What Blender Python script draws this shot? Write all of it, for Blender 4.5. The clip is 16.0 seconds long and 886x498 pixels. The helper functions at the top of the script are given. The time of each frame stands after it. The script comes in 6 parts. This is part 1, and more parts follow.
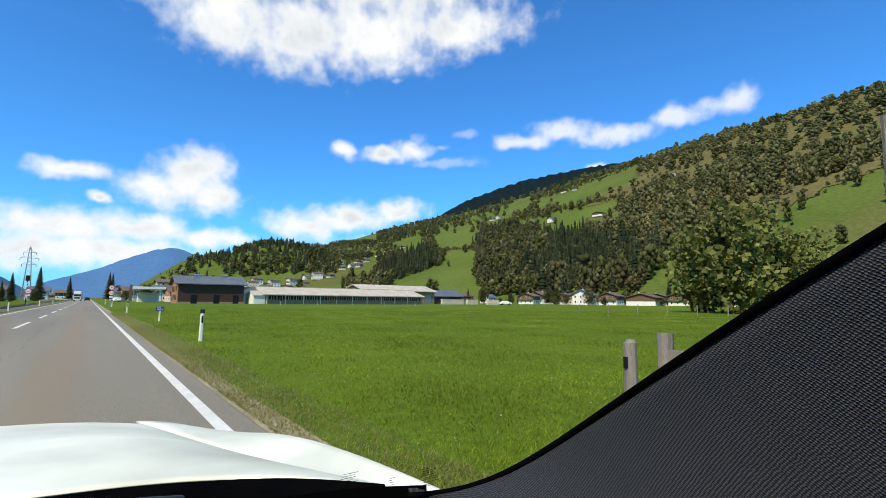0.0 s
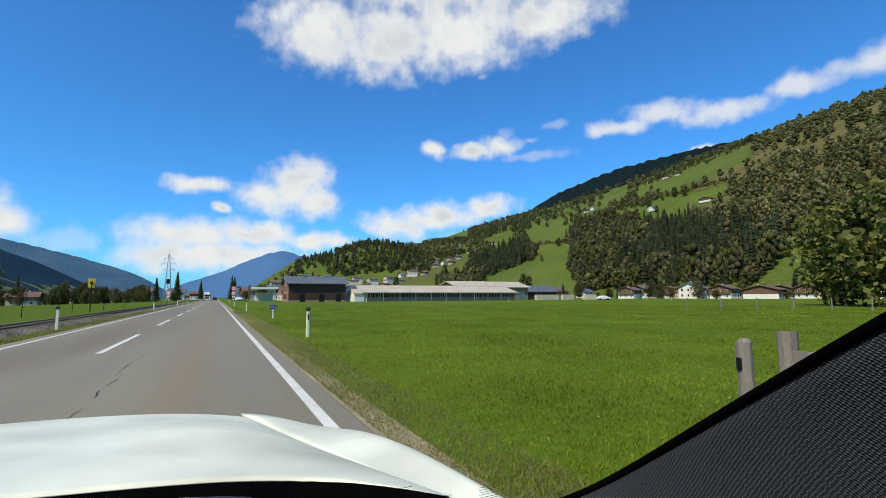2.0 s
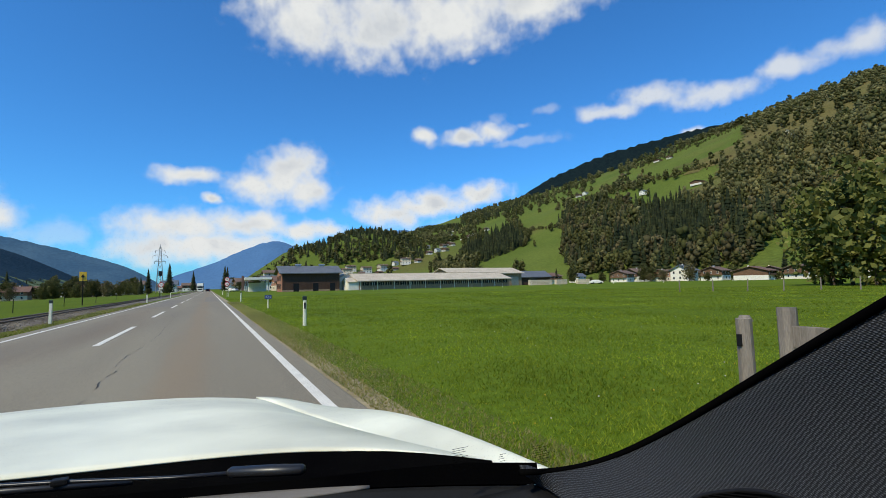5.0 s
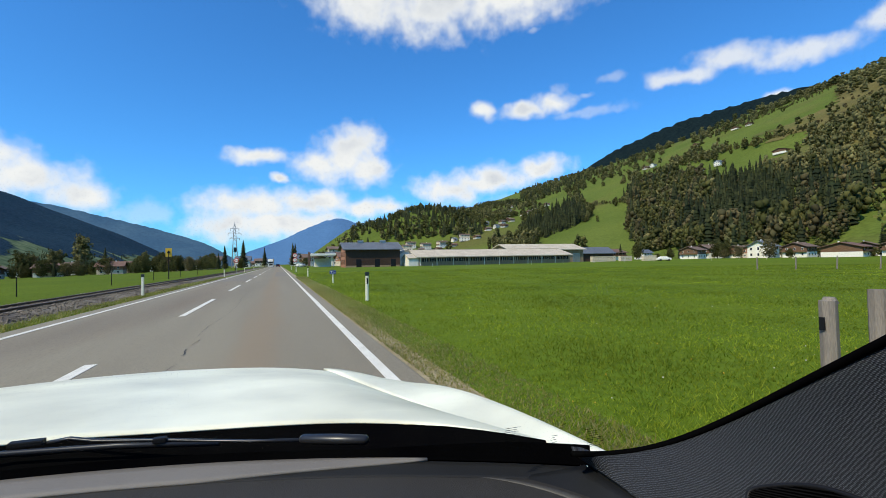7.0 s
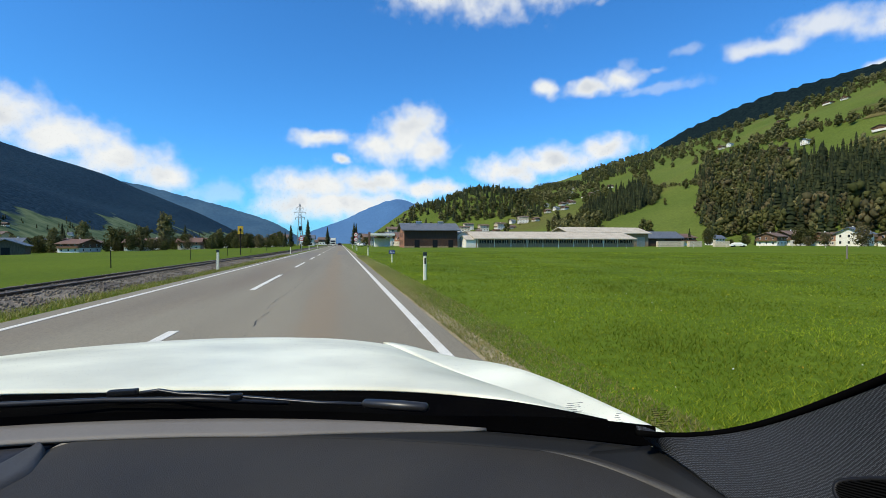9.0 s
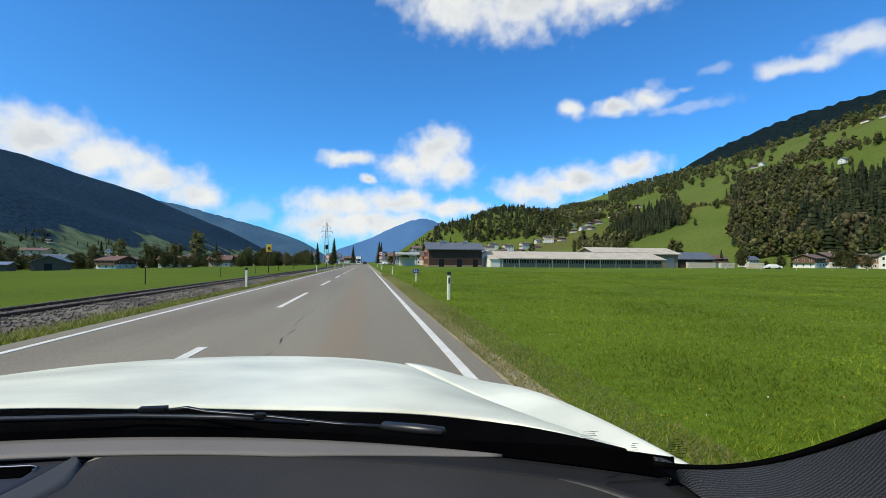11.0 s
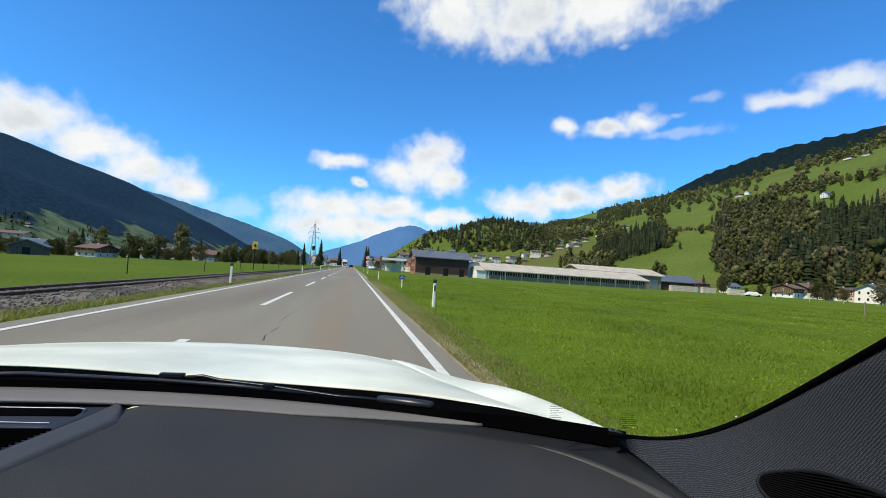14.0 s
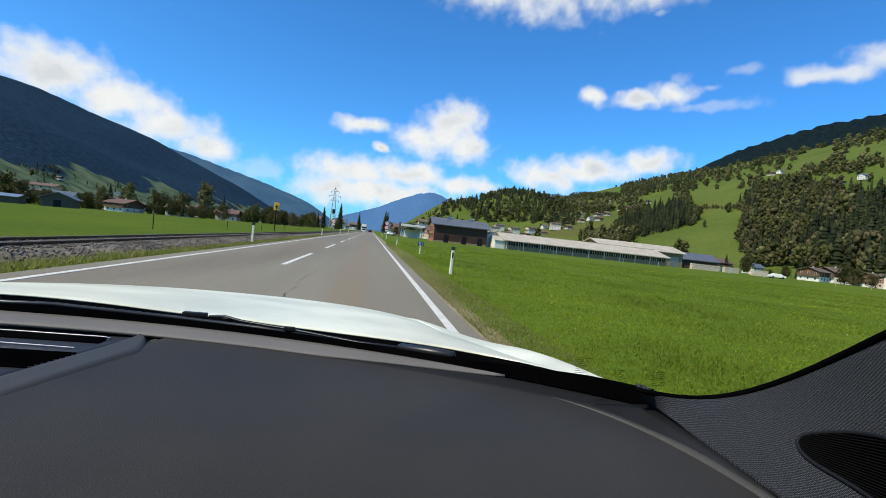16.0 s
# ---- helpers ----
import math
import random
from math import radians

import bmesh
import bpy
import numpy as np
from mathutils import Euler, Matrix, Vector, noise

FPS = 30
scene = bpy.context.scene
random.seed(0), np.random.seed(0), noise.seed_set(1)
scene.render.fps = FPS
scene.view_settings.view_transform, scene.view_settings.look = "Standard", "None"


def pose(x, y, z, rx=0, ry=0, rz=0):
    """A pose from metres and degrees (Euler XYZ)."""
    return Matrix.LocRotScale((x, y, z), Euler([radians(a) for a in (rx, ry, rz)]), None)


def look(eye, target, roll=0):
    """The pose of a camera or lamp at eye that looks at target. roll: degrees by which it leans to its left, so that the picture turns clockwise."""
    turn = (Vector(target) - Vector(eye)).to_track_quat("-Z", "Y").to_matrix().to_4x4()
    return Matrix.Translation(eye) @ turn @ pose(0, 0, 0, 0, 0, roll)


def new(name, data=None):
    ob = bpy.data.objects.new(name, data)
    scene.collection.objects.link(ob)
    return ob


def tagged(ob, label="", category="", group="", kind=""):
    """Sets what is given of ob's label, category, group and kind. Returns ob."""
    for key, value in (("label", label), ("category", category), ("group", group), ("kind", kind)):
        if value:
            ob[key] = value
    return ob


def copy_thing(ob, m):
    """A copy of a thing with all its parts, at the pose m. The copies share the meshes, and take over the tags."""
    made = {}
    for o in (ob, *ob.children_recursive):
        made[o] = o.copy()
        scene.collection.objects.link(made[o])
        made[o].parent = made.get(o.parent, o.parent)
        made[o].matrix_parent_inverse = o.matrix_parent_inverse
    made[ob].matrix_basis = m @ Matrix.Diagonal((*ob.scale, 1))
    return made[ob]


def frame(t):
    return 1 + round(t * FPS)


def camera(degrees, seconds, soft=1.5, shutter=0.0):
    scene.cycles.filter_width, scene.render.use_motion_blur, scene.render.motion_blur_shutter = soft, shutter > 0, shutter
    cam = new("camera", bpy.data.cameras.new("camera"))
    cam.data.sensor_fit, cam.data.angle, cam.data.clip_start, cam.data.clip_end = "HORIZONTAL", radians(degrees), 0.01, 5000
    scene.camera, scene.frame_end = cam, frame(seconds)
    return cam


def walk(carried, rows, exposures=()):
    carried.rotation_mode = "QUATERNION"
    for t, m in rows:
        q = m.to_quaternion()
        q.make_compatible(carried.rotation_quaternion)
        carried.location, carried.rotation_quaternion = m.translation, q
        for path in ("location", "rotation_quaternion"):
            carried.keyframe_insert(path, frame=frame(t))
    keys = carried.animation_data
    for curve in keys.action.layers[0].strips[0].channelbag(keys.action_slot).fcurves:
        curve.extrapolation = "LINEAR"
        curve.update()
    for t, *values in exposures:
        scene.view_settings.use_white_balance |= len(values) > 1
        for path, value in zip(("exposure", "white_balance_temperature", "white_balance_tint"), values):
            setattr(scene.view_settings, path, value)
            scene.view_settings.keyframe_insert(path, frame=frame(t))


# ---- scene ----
cam = camera(86.1, 16.0, soft=0.8)
ROWS = [
    (0.0, pose(-0.005, 0.044, 1.267, 96.26, -0.51, -36.63)),
    (0.5, pose(0.020, 0.031, 1.284, 95.96, -0.15, -33.27)),
    (1.0, pose(0.021, 0.070, 1.256, 95.28, 0.14, -31.61)),
    (1.5, pose(0.039, 0.049, 1.290, 95.53, 0.24, -29.27)),
    (2.0, pose(0.061, 0.053, 1.279, 95.76, 0.24, -25.46)),
    (2.5, pose(0.077, 0.103, 1.321, 95.33, 0.82, -24.53)),
    (3.0, pose(0.049, 0.122, 1.346, 95.02, 0.75, -25.00)),
    (3.5, pose(0.029, 0.118, 1.287, 94.94, 0.57, -25.61)),
    (6.0, pose(-0.017, 0.054, 1.253, 92.69, 1.73, -25.94)),
    (6.5, pose(0.027, 0.053, 1.257, 91.64, 1.46, -23.98)),
    (7.0, pose(-0.009, 0.055, 1.268, 91.48, 1.13, -19.10)),
    (7.5, pose(-0.031, 0.071, 1.284, 90.47, 1.08, -12.88)),
    (8.0, pose(-0.025, 0.069, 1.252, 89.38, 0.07, -11.47)),
    (8.5, pose(-0.019, 0.064, 1.253, 89.12, 0.09, -12.51)),
    (11.0, pose(-0.009, 0.042, 1.264, 91.64, -0.41, -9.24)),
    (11.5, pose(-0.010, 0.030, 1.277, 91.87, -0.40, -9.21)),
    (12.0, pose(-0.006, 0.034, 1.244, 90.80, -0.43, -9.63)),
    (12.5, pose(0.005, 0.024, 1.235, 90.62, -0.07, -10.33)),
    (13.0, pose(0.027, -0.106, 1.242, 91.25, 0.88, -11.46)),
    (13.3, pose(-0.024, -0.156, 1.208, 91.95, -0.31, -11.46)),
    (13.5, pose(-0.031, -0.099, 1.217, 92.18, -1.67, -11.43)),
    (14.0, pose(-0.046, -0.068, 1.241, 92.73, -3.86, -10.89)),
    (14.5, pose(-0.015, -0.039, 1.219, 91.84, -3.32, -10.36)),
    (15.0, pose(-0.059, -0.037, 1.252, 91.80, -5.01, -9.69)),
    (15.5, pose(-0.074, -0.035, 1.253, 91.25, -5.74, -9.46)),
    (16.0, pose(-0.052, -0.037, 1.204, 88.70, -6.20, -8.69)),
]
EXPOSURES = [(0.0, 0.16), (0.5, 0.04), (1.5, -0.04), (2.5, -0.16), (3.0, -0.22), (3.5, -0.20), (6.0, -0.10), (6.5, 0.0), (8.5, 0.0), (11.0, -0.05), (12.0, -0.05), (13.0, 0.0), (13.5, 0.06), (14.0, 0.06), (15.0, 0.0), (16.0, 0.0)]
walk(cam, ROWS, EXPOSURES)

# ---- sky, clouds, sun ----
SUN_AZ, SUN_EL = -114.0, 48.0          # degrees: from the left of the road
DENSE = [(-31.5, 11.2, 5.0, 2.5), (-27.1, 10.0, 5.0, 2.2), (-22.6, 8.7, 4.5, 2.0), (-18.4, 7.0, 2.9, 1.4), (-2.0, 12.2, 3.1, 1.0), (0.0, 9.7, 1.0, 0.5), (8.8, 13.5, 3.6, 2.5), (7.6, 12.0, 3.2, 2.2), (5.0, 11.5, 3.3, 2.0), (10.1, 11.0, 3.1, 1.8), (-2.9, 6.6, 6.0, 2.0), (3.7, 7.2, 5.4, 1.5), (-5.4, 4.3, 3.6, 1.6), (0.4, 4.6, 8.7, 1.7), (10.5, 6.5, 4.1, 1.0), (20.4, 8.8, 4.2, 1.8), (23.6, 9.3, 4.0, 1.3), (26.0, 9.9, 4.1, 1.6), (31.6, 10.8, 3.1, 1.3), (24.0, 17.4, 1.5, 1.0), (29.2, 17.1, 2.9, 0.9), (32.6, 17.8, 2.6, 1.1), (10.3, 29.7, 6.9, 3.6), (18.5, 29.2, 7.8, 3.8), (27.1, 29.9, 9.3, 3.7), (37.7, 31.2, 8.4, 2.4), (25.7, 36.3, 18.8, 5.3), (50.6, 14.0, 1.3, 0.6), (55.1, 15.2, 1.1, 0.6)]
MIDDLE = [(46.3, 18.9, 3.9, 0.9), (51.5, 19.7, 4.5, 1.0), (57.0, 18.9, 4.6, 1.1), (63.9, 20.0, 2.8, 1.1), (69.0, 20.5, 2.6, 1.3)]
FAINT = [(-29.6, 12.8, 2.6, 0.6), (37.0, 16.4, 5.0, 0.55), (36.3, 18.3, 1.2, 0.4), (39.3, 19.8, 1.4, 0.6), (30.2, 25.4, 0.9, 0.4), (33.4, 19.0, 0.8, 0.9), (-13.2, 5.4, 3.1, 1.4), (28.5, 7.2, 4.6, 1.0)]


def make_world():
    world = bpy.data.worlds.new("sky")
    scene.world = world
    world.use_nodes = True
    nt = world.node_tree
    nt.nodes.clear()
    N, L = nt.nodes.new, nt.links.new

    def math_(op, a, b=None, c=None):
        n = N("ShaderNodeMath")
        n.operation = op
        for k, v in enumerate((a, b, c)):
            if v is None:
                continue
            if isinstance(v, (int, float)):
                n.inputs[k].default_value = v
            else:
                L(v, n.inputs[k])
        return n.outputs[0]

    def vmath(op, a, b):
        n = N("ShaderNodeVectorMath")
        n.operation = op
        L(a, n.inputs[0])
        if isinstance(b, tuple):
            n.inputs[1].default_value = b
        else:
            L(b, n.inputs[1])
        return n.outputs["Value"] if op == "LENGTH" else n.outputs[0]

    def noise_(vec, scale, detail, rough=0.55):
        n = N("ShaderNodeTexNoise")
        n.inputs["Scale"].default_value, n.inputs["Detail"].default_value = scale, detail
        n.inputs["Roughness"].default_value = rough
        L(vec, n.inputs["Vector"])
        return n

    tc = N("ShaderNodeTexCoord")
    sep = N("ShaderNodeSeparateXYZ")
    L(tc.outputs["Generated"], sep.inputs[0])
    az = math_("MULTIPLY", math_("ARCTAN2", sep.outputs[0], sep.outputs[1]), 57.296)
    el = math_("MULTIPLY", math_("ARCSINE", sep.outputs[2]), 57.296)
    comb = N("ShaderNodeCombineXYZ")
    L(az, comb.inputs[0])
    L(el, comb.inputs[1])
    big = noise_(comb.outputs[0], 0.22, 4.0, 0.5)
    warp = N("ShaderNodeVectorMath")
    warp.operation = "MULTIPLY_ADD"
    L(big.outputs["Color"], warp.inputs[0])
    warp.inputs[1].default_value = (3.2, 2.2, 0)
    base = vmath("SUBTRACT", comb.outputs[0], (1.6, 1.1, 0))
    L(base, warp.inputs[2])
    uv = warp.outputs[0]
    fine = noise_(comb.outputs[0], 0.42, 4.5, 0.52)

    def field(blobs):
        acc = None
        for a, e, ra, re in blobs:
            v = vmath("MULTIPLY", vmath("SUBTRACT", uv, (a, e, 0)), (1 / ra, 1 / re, 0))
            n = N("ShaderNodeVectorMath")
            n.operation = "LENGTH"
            L(v, n.inputs[0])
            d = n.outputs["Value"]
            acc = d if acc is None else math_("SMOOTH_MIN", acc, d, 0.35)
        return acc

    def smooth(value, lo, hi, a=0.0, b=1.0):
        n = N("ShaderNodeMapRange")
        n.interpolation_type = "SMOOTHSTEP"
        L(value, n.inputs["Value"])
        for key, v in (("From Min", lo), ("From Max", hi), ("To Min", a), ("To Max", b)):
            n.inputs[key].default_value = v
        return n.outputs[0]

    rag = math_("MULTIPLY", math_("SUBTRACT", fine.outputs["Fac"], 0.5), 1.6)
    d1 = math_("ADD", field(DENSE), rag)
    d2 = math_("ADD", field(FAINT), math_("MULTIPLY", rag, 1.5))
    m1 = smooth(d1, 0.25, 1.42, 1.0, 0.0)
    m2 = smooth(d2, 0.2, 1.25, 0.30, 0.0)
    m3 = smooth(math_("ADD", field(MIDDLE), math_("MULTIPLY", rag, 1.2)), 0.2, 1.4, 0.8, 0.0)
    mask = math_("MAXIMUM", math_("MAXIMUM", m1, m2), m3)
    # the clouds' own light and shade: bright crowns, greyer bellies
    belly = noise_(uv, 0.16, 5.0)
    core = smooth(d1, 0.75, 0.0)
    shade = math_("MULTIPLY", smooth(belly.outputs["Fac"], 0.42, 0.66), core)
    ramp = N("ShaderNodeMix")
    ramp.data_type = "RGBA"
    L(shade, ramp.inputs[0])
    ramp.inputs[6].default_value, ramp.inputs[7].default_value = (1.0, 1.0, 1.0, 1), (0.74, 0.77, 0.83, 1)

    sky = N("ShaderNodeTexSky")
    sky.sky_type = "NISHITA"
    sky.sun_disc = False
    sky.sun_elevation, sky.sun_rotation = radians(SUN_EL), radians(SUN_AZ)
    sky.altitude, sky.air_density, sky.dust_density, sky.ozone_density = 750, 1.0, 1.1, 3.0
    b_sky, b_cloud, mix, out = N("ShaderNodeBackground"), N("ShaderNodeBackground"), N("ShaderNodeMixShader"), N("ShaderNodeOutputWorld")
    tone = N("ShaderNodeMix")
    tone.data_type, tone.blend_type = "RGBA", "MULTIPLY"
    tone.inputs[0].default_value = 1.0
    L(sky.outputs[0], tone.inputs[6])
    tone.inputs[7].default_value = (0.31, 0.81, 1.24, 1)
    L(tone.outputs[2], b_sky.inputs[0])
    b_sky.inputs[1].default_value = 0.172
    L(ramp.outputs[2], b_cloud.inputs[0])
    b_cloud.inputs[1].default_value = 0.93
    L(mask, mix.inputs[0])
    L(b_sky.outputs[0], mix.inputs[1])
    L(b_cloud.outputs[0], mix.inputs[2])
    L(mix.outputs[0], out.inputs[0])


make_world()
sun = new("sun", bpy.data.lights.new("sun", "SUN"))
sun.data.energy, sun.data.angle, sun.data.color = 4.4, radians(0.6), (1.0, 0.89, 0.68)
sa, se = radians(SUN_AZ), radians(SUN_EL)
sun.matrix_world = look((100 * math.sin(sa) * math.cos(se), 100 * math.cos(sa) * math.cos(se), 100 * math.sin(se)), (0, 0, 0))


# ---- building helpers ----
def part(name, bm, material, parent=None, label="", smooth=False):
    """One bmesh as one mesh object, under a thing or a part."""
    me = bpy.data.meshes.new(name)
    bmesh.ops.recalc_face_normals(bm, faces=bm.faces)
    bm.to_mesh(me)
    bm.free()
    if smooth:
        for p in me.polygons:
            p.use_smooth = True
    me.materials.append(material)
    ob = new(name, me)
    if parent:
        ob.parent = parent
    if label:
        tagged(ob, label)
    return ob


def raw(name, verts, faces, material, parent=None, label="", smooth=False):
    """A mesh object straight from vertices and faces."""
    me = bpy.data.meshes.new(name)
    if isinstance(verts, np.ndarray):
        k = faces.shape[1]
        me.vertices.add(len(verts))
        me.vertices.foreach_set("co", np.ascontiguousarray(verts, np.float32).ravel())
        me.loops.add(len(faces) * k)
        me.loops.foreach_set("vertex_index", np.ascontiguousarray(faces, np.int32).ravel())
        me.polygons.add(len(faces))
        me.polygons.foreach_set("loop_start", np.arange(len(faces), dtype=np.int32) * k)
        me.update(calc_edges=True)
    else:
        me.from_pydata(verts, [], faces)
        me.update()
    if smooth:
        for p in me.polygons:
            p.use_smooth = True
    me.materials.append(material)
    ob = new(name, me)
    if parent:
        ob.parent = parent
    if label:
        tagged(ob, label)
    return ob


def thing(name, label, category, group="", place=(0, 0, 0), turn=0):
    ob = new(name)
    ob.empty_display_size = 0.1
    ob.matrix_basis = pose(*place, 0, 0, turn)
    return tagged(ob, label, category, group)


def add_box(bm, x0, x1, y0, y1, z0, z1, bevel=0.0, m=None):
    """A box in bm, its edges bevelled."""
    v = bmesh.ops.create_cube(bm, size=1.0)["verts"]
    t = Matrix.Translation(((x0 + x1) / 2, (y0 + y1) / 2, (z0 + z1) / 2)) @ Matrix.Diagonal((x1 - x0, y1 - y0, z1 - z0, 1))
    bmesh.ops.transform(bm, matrix=(m @ t) if m else t, verts=v)
    if bevel:
        e = list({e for q in v for e in q.link_edges})
        bmesh.ops.bevel(bm, geom=e, offset=bevel, segments=2, affect="EDGES", profile=0.7)
    return bm


def box(x0, x1, y0, y1, z0, z1, bevel=0.0):
    return add_box(bmesh.new(), x0, x1, y0, y1, z0, z1, bevel)


def add_rod(bm, a, b, r0, r1=None, seg=10):
    """A tapered rod from a to b."""
    a, b = Vector(a), Vector(b)
    r1 = r0 if r1 is None else r1
    m = Matrix.Translation((a + b) / 2) @ (b - a).to_track_quat("Z", "Y").to_matrix().to_4x4()
    bmesh.ops.create_cone(bm, cap_ends=True, segments=seg, radius1=r0, radius2=r1, depth=(b - a).length, matrix=m)
    return bm


def rod(a, b, r0, r1=None, seg=10):
    return add_rod(bmesh.new(), a, b, r0, r1, seg)


def tube(points, radius, seg=8, closed=False, flat=1.0):
    """A round bar swept along points."""
    bm = bmesh.new()
    pts = [Vector(p) for p in points]
    n = len(pts)
    rings = []
    for i, p in enumerate(pts):
        a, b = (pts[(i - 1) % n], pts[(i + 1) % n]) if closed else (pts[max(i - 1, 0)], pts[min(i + 1, n - 1)])
        d = (b - a).normalized()
        side = d.cross(Vector((0, 0, 1)))
        side = side.normalized() if side.length > 1e-4 else Vector((1, 0, 0))
        up = side.cross(d)
        r = radius[i] if isinstance(radius, (list, tuple)) else radius
        rings.append([bm.verts.new(p + side * (r * math.cos(k * 2 * math.pi / seg)) + up * (r * flat * math.sin(k * 2 * math.pi / seg))) for k in range(seg)])
    for i in range(n if closed else n - 1):
        a, b = rings[i], rings[(i + 1) % n]
        for k in range(seg):
            bm.faces.new((a[k], a[(k + 1) % seg], b[(k + 1) % seg], b[k]))
    if not closed:
        bm.faces.new(rings[0][::-1])
        bm.faces.new(rings[-1])
    return bm


def sheet(fn, nu, nv, bm=None):
    """A grid of fn(u, v), both 0..1."""
    bm = bm or bmesh.new()
    g = [[bm.verts.new(fn(i / nu, j / nv)) for j in range(nv + 1)] for i in range(nu + 1)]
    for i in range(nu):
        for j in range(nv):
            bm.faces.new((g[i][j], g[i + 1][j], g[i + 1][j + 1], g[i][j + 1]))
    return bm


def thicken(ob, t, offset=-1):
    m = ob.modifiers.new("thickness", "SOLIDIFY")
    m.thickness, m.offset = t, offset
    return ob


def prism(outline, z0, z1, bm=None):
    """An upright prism over a plan outline."""
    bm = bm or bmesh.new()
    a = [bm.verts.new((x, y, z0)) for x, y in outline]
    b = [bm.verts.new((x, y, z1)) for x, y in outline]
    n = len(a)
    bm.faces.new(a[::-1])
    bm.faces.new(b)
    for i in range(n):
        bm.faces.new((a[i], a[(i + 1) % n], b[(i + 1) % n], b[i]))
    return bm


# ---- materials ----
def paint(name, c1, c2, scale=3.0, rough=0.7, bump=0.0, fine=40.0, stretch=(1, 1, 1), metal=0.0, space="object", c3=None, dist=0.02, spec=0.5, rvar=0.1):
    """A surface that varies from c1 to c2 at a coarse scale, with stains of c3, and with a fine grain in tone and relief."""
    m = bpy.data.materials.new(name)
    m.use_nodes = True
    nt = m.node_tree
    N, L = nt.nodes.new, nt.links.new
    p = nt.nodes["Principled BSDF"]
    if space == "object":
        co = N("ShaderNodeTexCoord").outputs["Object"]
    else:
        co = N("ShaderNodeNewGeometry").outputs["Position"]
    mp = N("ShaderNodeMapping")
    mp.inputs["Scale"].default_value = stretch
    L(co, mp.inputs[0])

    def tex(s, detail):
        n = N("ShaderNodeTexNoise")
        n.inputs["Scale"].default_value, n.inputs["Detail"].default_value = s, detail
        L(mp.outputs[0], n.inputs["Vector"])
        return n.outputs["Fac"]

    def ramp(v, lo, hi):
        n = N("ShaderNodeMapRange")
        L(v, n.inputs[0])
        n.inputs[1].default_value, n.inputs[2].default_value = lo, hi
        return n.outputs[0]

    def mix(f, a, b):
        n = N("ShaderNodeMix")
        n.data_type = "RGBA"
        L(f, n.inputs[0])
        for k, v in ((6, a), (7, b)):
            if isinstance(v, tuple):
                n.inputs[k].default_value = (*v, 1)
            else:
                L(v, n.inputs[k])
        return n.outputs[2]

    coarse, grain = tex(scale, 5), tex(fine, 4)
    col = mix(ramp(coarse, 0.32, 0.68), c1, c2)
    if c3:
        col = mix(ramp(tex(scale * 0.37, 6), 0.56, 0.72), col, c3)
    g = N("ShaderNodeMix")
    g.data_type, g.blend_type = "RGBA", "MULTIPLY"
    g.inputs[0].default_value = 1.0
    L(col, g.inputs[6])
    gr = N("ShaderNodeMapRange")
    L(grain, gr.inputs[0])
    gr.inputs[1].default_value, gr.inputs[2].default_value, gr.inputs[3].default_value, gr.inputs[4].default_value = 0.3, 0.7, 0.8, 1.2
    L(gr.outputs[0], g.inputs[7])
    L(g.outputs[2], p.inputs["Base Color"])
    rr = N("ShaderNodeMapRange")
    L(coarse, rr.inputs[0])
    rr.inputs[3].default_value, rr.inputs[4].default_value = max(0.02, rough - rvar), min(1, rough + rvar)
    L(rr.outputs[0], p.inputs["Roughness"])
    p.inputs["Metallic"].default_value = metal
    p.inputs["Specular IOR Level"].default_value = spec
    if bump:
        b = N("ShaderNodeBump")
        b.inputs["Strength"].default_value, b.inputs["Distance"].default_value = bump, dist
        L(grain, b.inputs["Height"])
        L(b.outputs[0], p.inputs["Normal"])
    return m


def glass_mat(name, tint=(0.96, 0.98, 0.97)):
    """Thin clear glazing: lets light straight through, with a faint reflection."""
    m = bpy.data.materials.new(name)
    m.use_nodes = True
    nt = m.node_tree
    nt.nodes.clear()
    N, L = nt.nodes.new, nt.links.new
    t, g, x, o = N("ShaderNodeBsdfTransparent"), N("ShaderNodeBsdfGlossy"), N("ShaderNodeMixShader"), N("ShaderNodeOutputMaterial")
    t.inputs[0].default_value = (*tint, 1)
    g.inputs["Roughness"].default_value = 0.02
    x.inputs[0].default_value = 0.005
    L(t.outputs[0], x.inputs[1])
    L(g.outputs[0], x.inputs[2])
    L(x.outputs[0], o.inputs[0])
    return m


M_CARWHITE = paint("white_car_paint", (0.79, 0.765, 0.58), (0.815, 0.79, 0.61), 1.2, 0.38, 0.0, 3, rvar=0.02, spec=0.25)
M_PLASTIC = paint("dash_plastic", (0.0325, 0.030, 0.0258), (0.0425, 0.0395, 0.034), 6, 0.62, 0.28, 700, dist=0.003, spec=0.2)
# Paler than the dash plastic: sunlight on the strip is put into the colour.
M_STRIP_LIT = paint("dash_strip_lit", (0.142, 0.131, 0.117), (0.17, 0.158, 0.141), 5, 0.6, 0.2, 900, dist=0.002)
M_BLACK = paint("black_plastic", (0.005, 0.005, 0.006), (0.010, 0.010, 0.011), 8, 0.55, 0.1, 400, dist=0.002, spec=0.25)
M_COWL = paint("cowl_plastic", (0.0015, 0.0015, 0.002), (0.003, 0.003, 0.003), 8, 0.95, 0.1, 400, dist=0.002, spec=0.0)
M_GLOSSBLACK = paint("gloss_black", (0.026, 0.027, 0.031), (0.034, 0.035, 0.040), 5, 0.5, 0.0, 200, spec=0.2)
M_CHROME = paint("chrome", (0.4, 0.38, 0.36), (0.5, 0.48, 0.45), 9, 0.35, 0, 100, metal=1.0)
M_GLASS = glass_mat("window_glass")
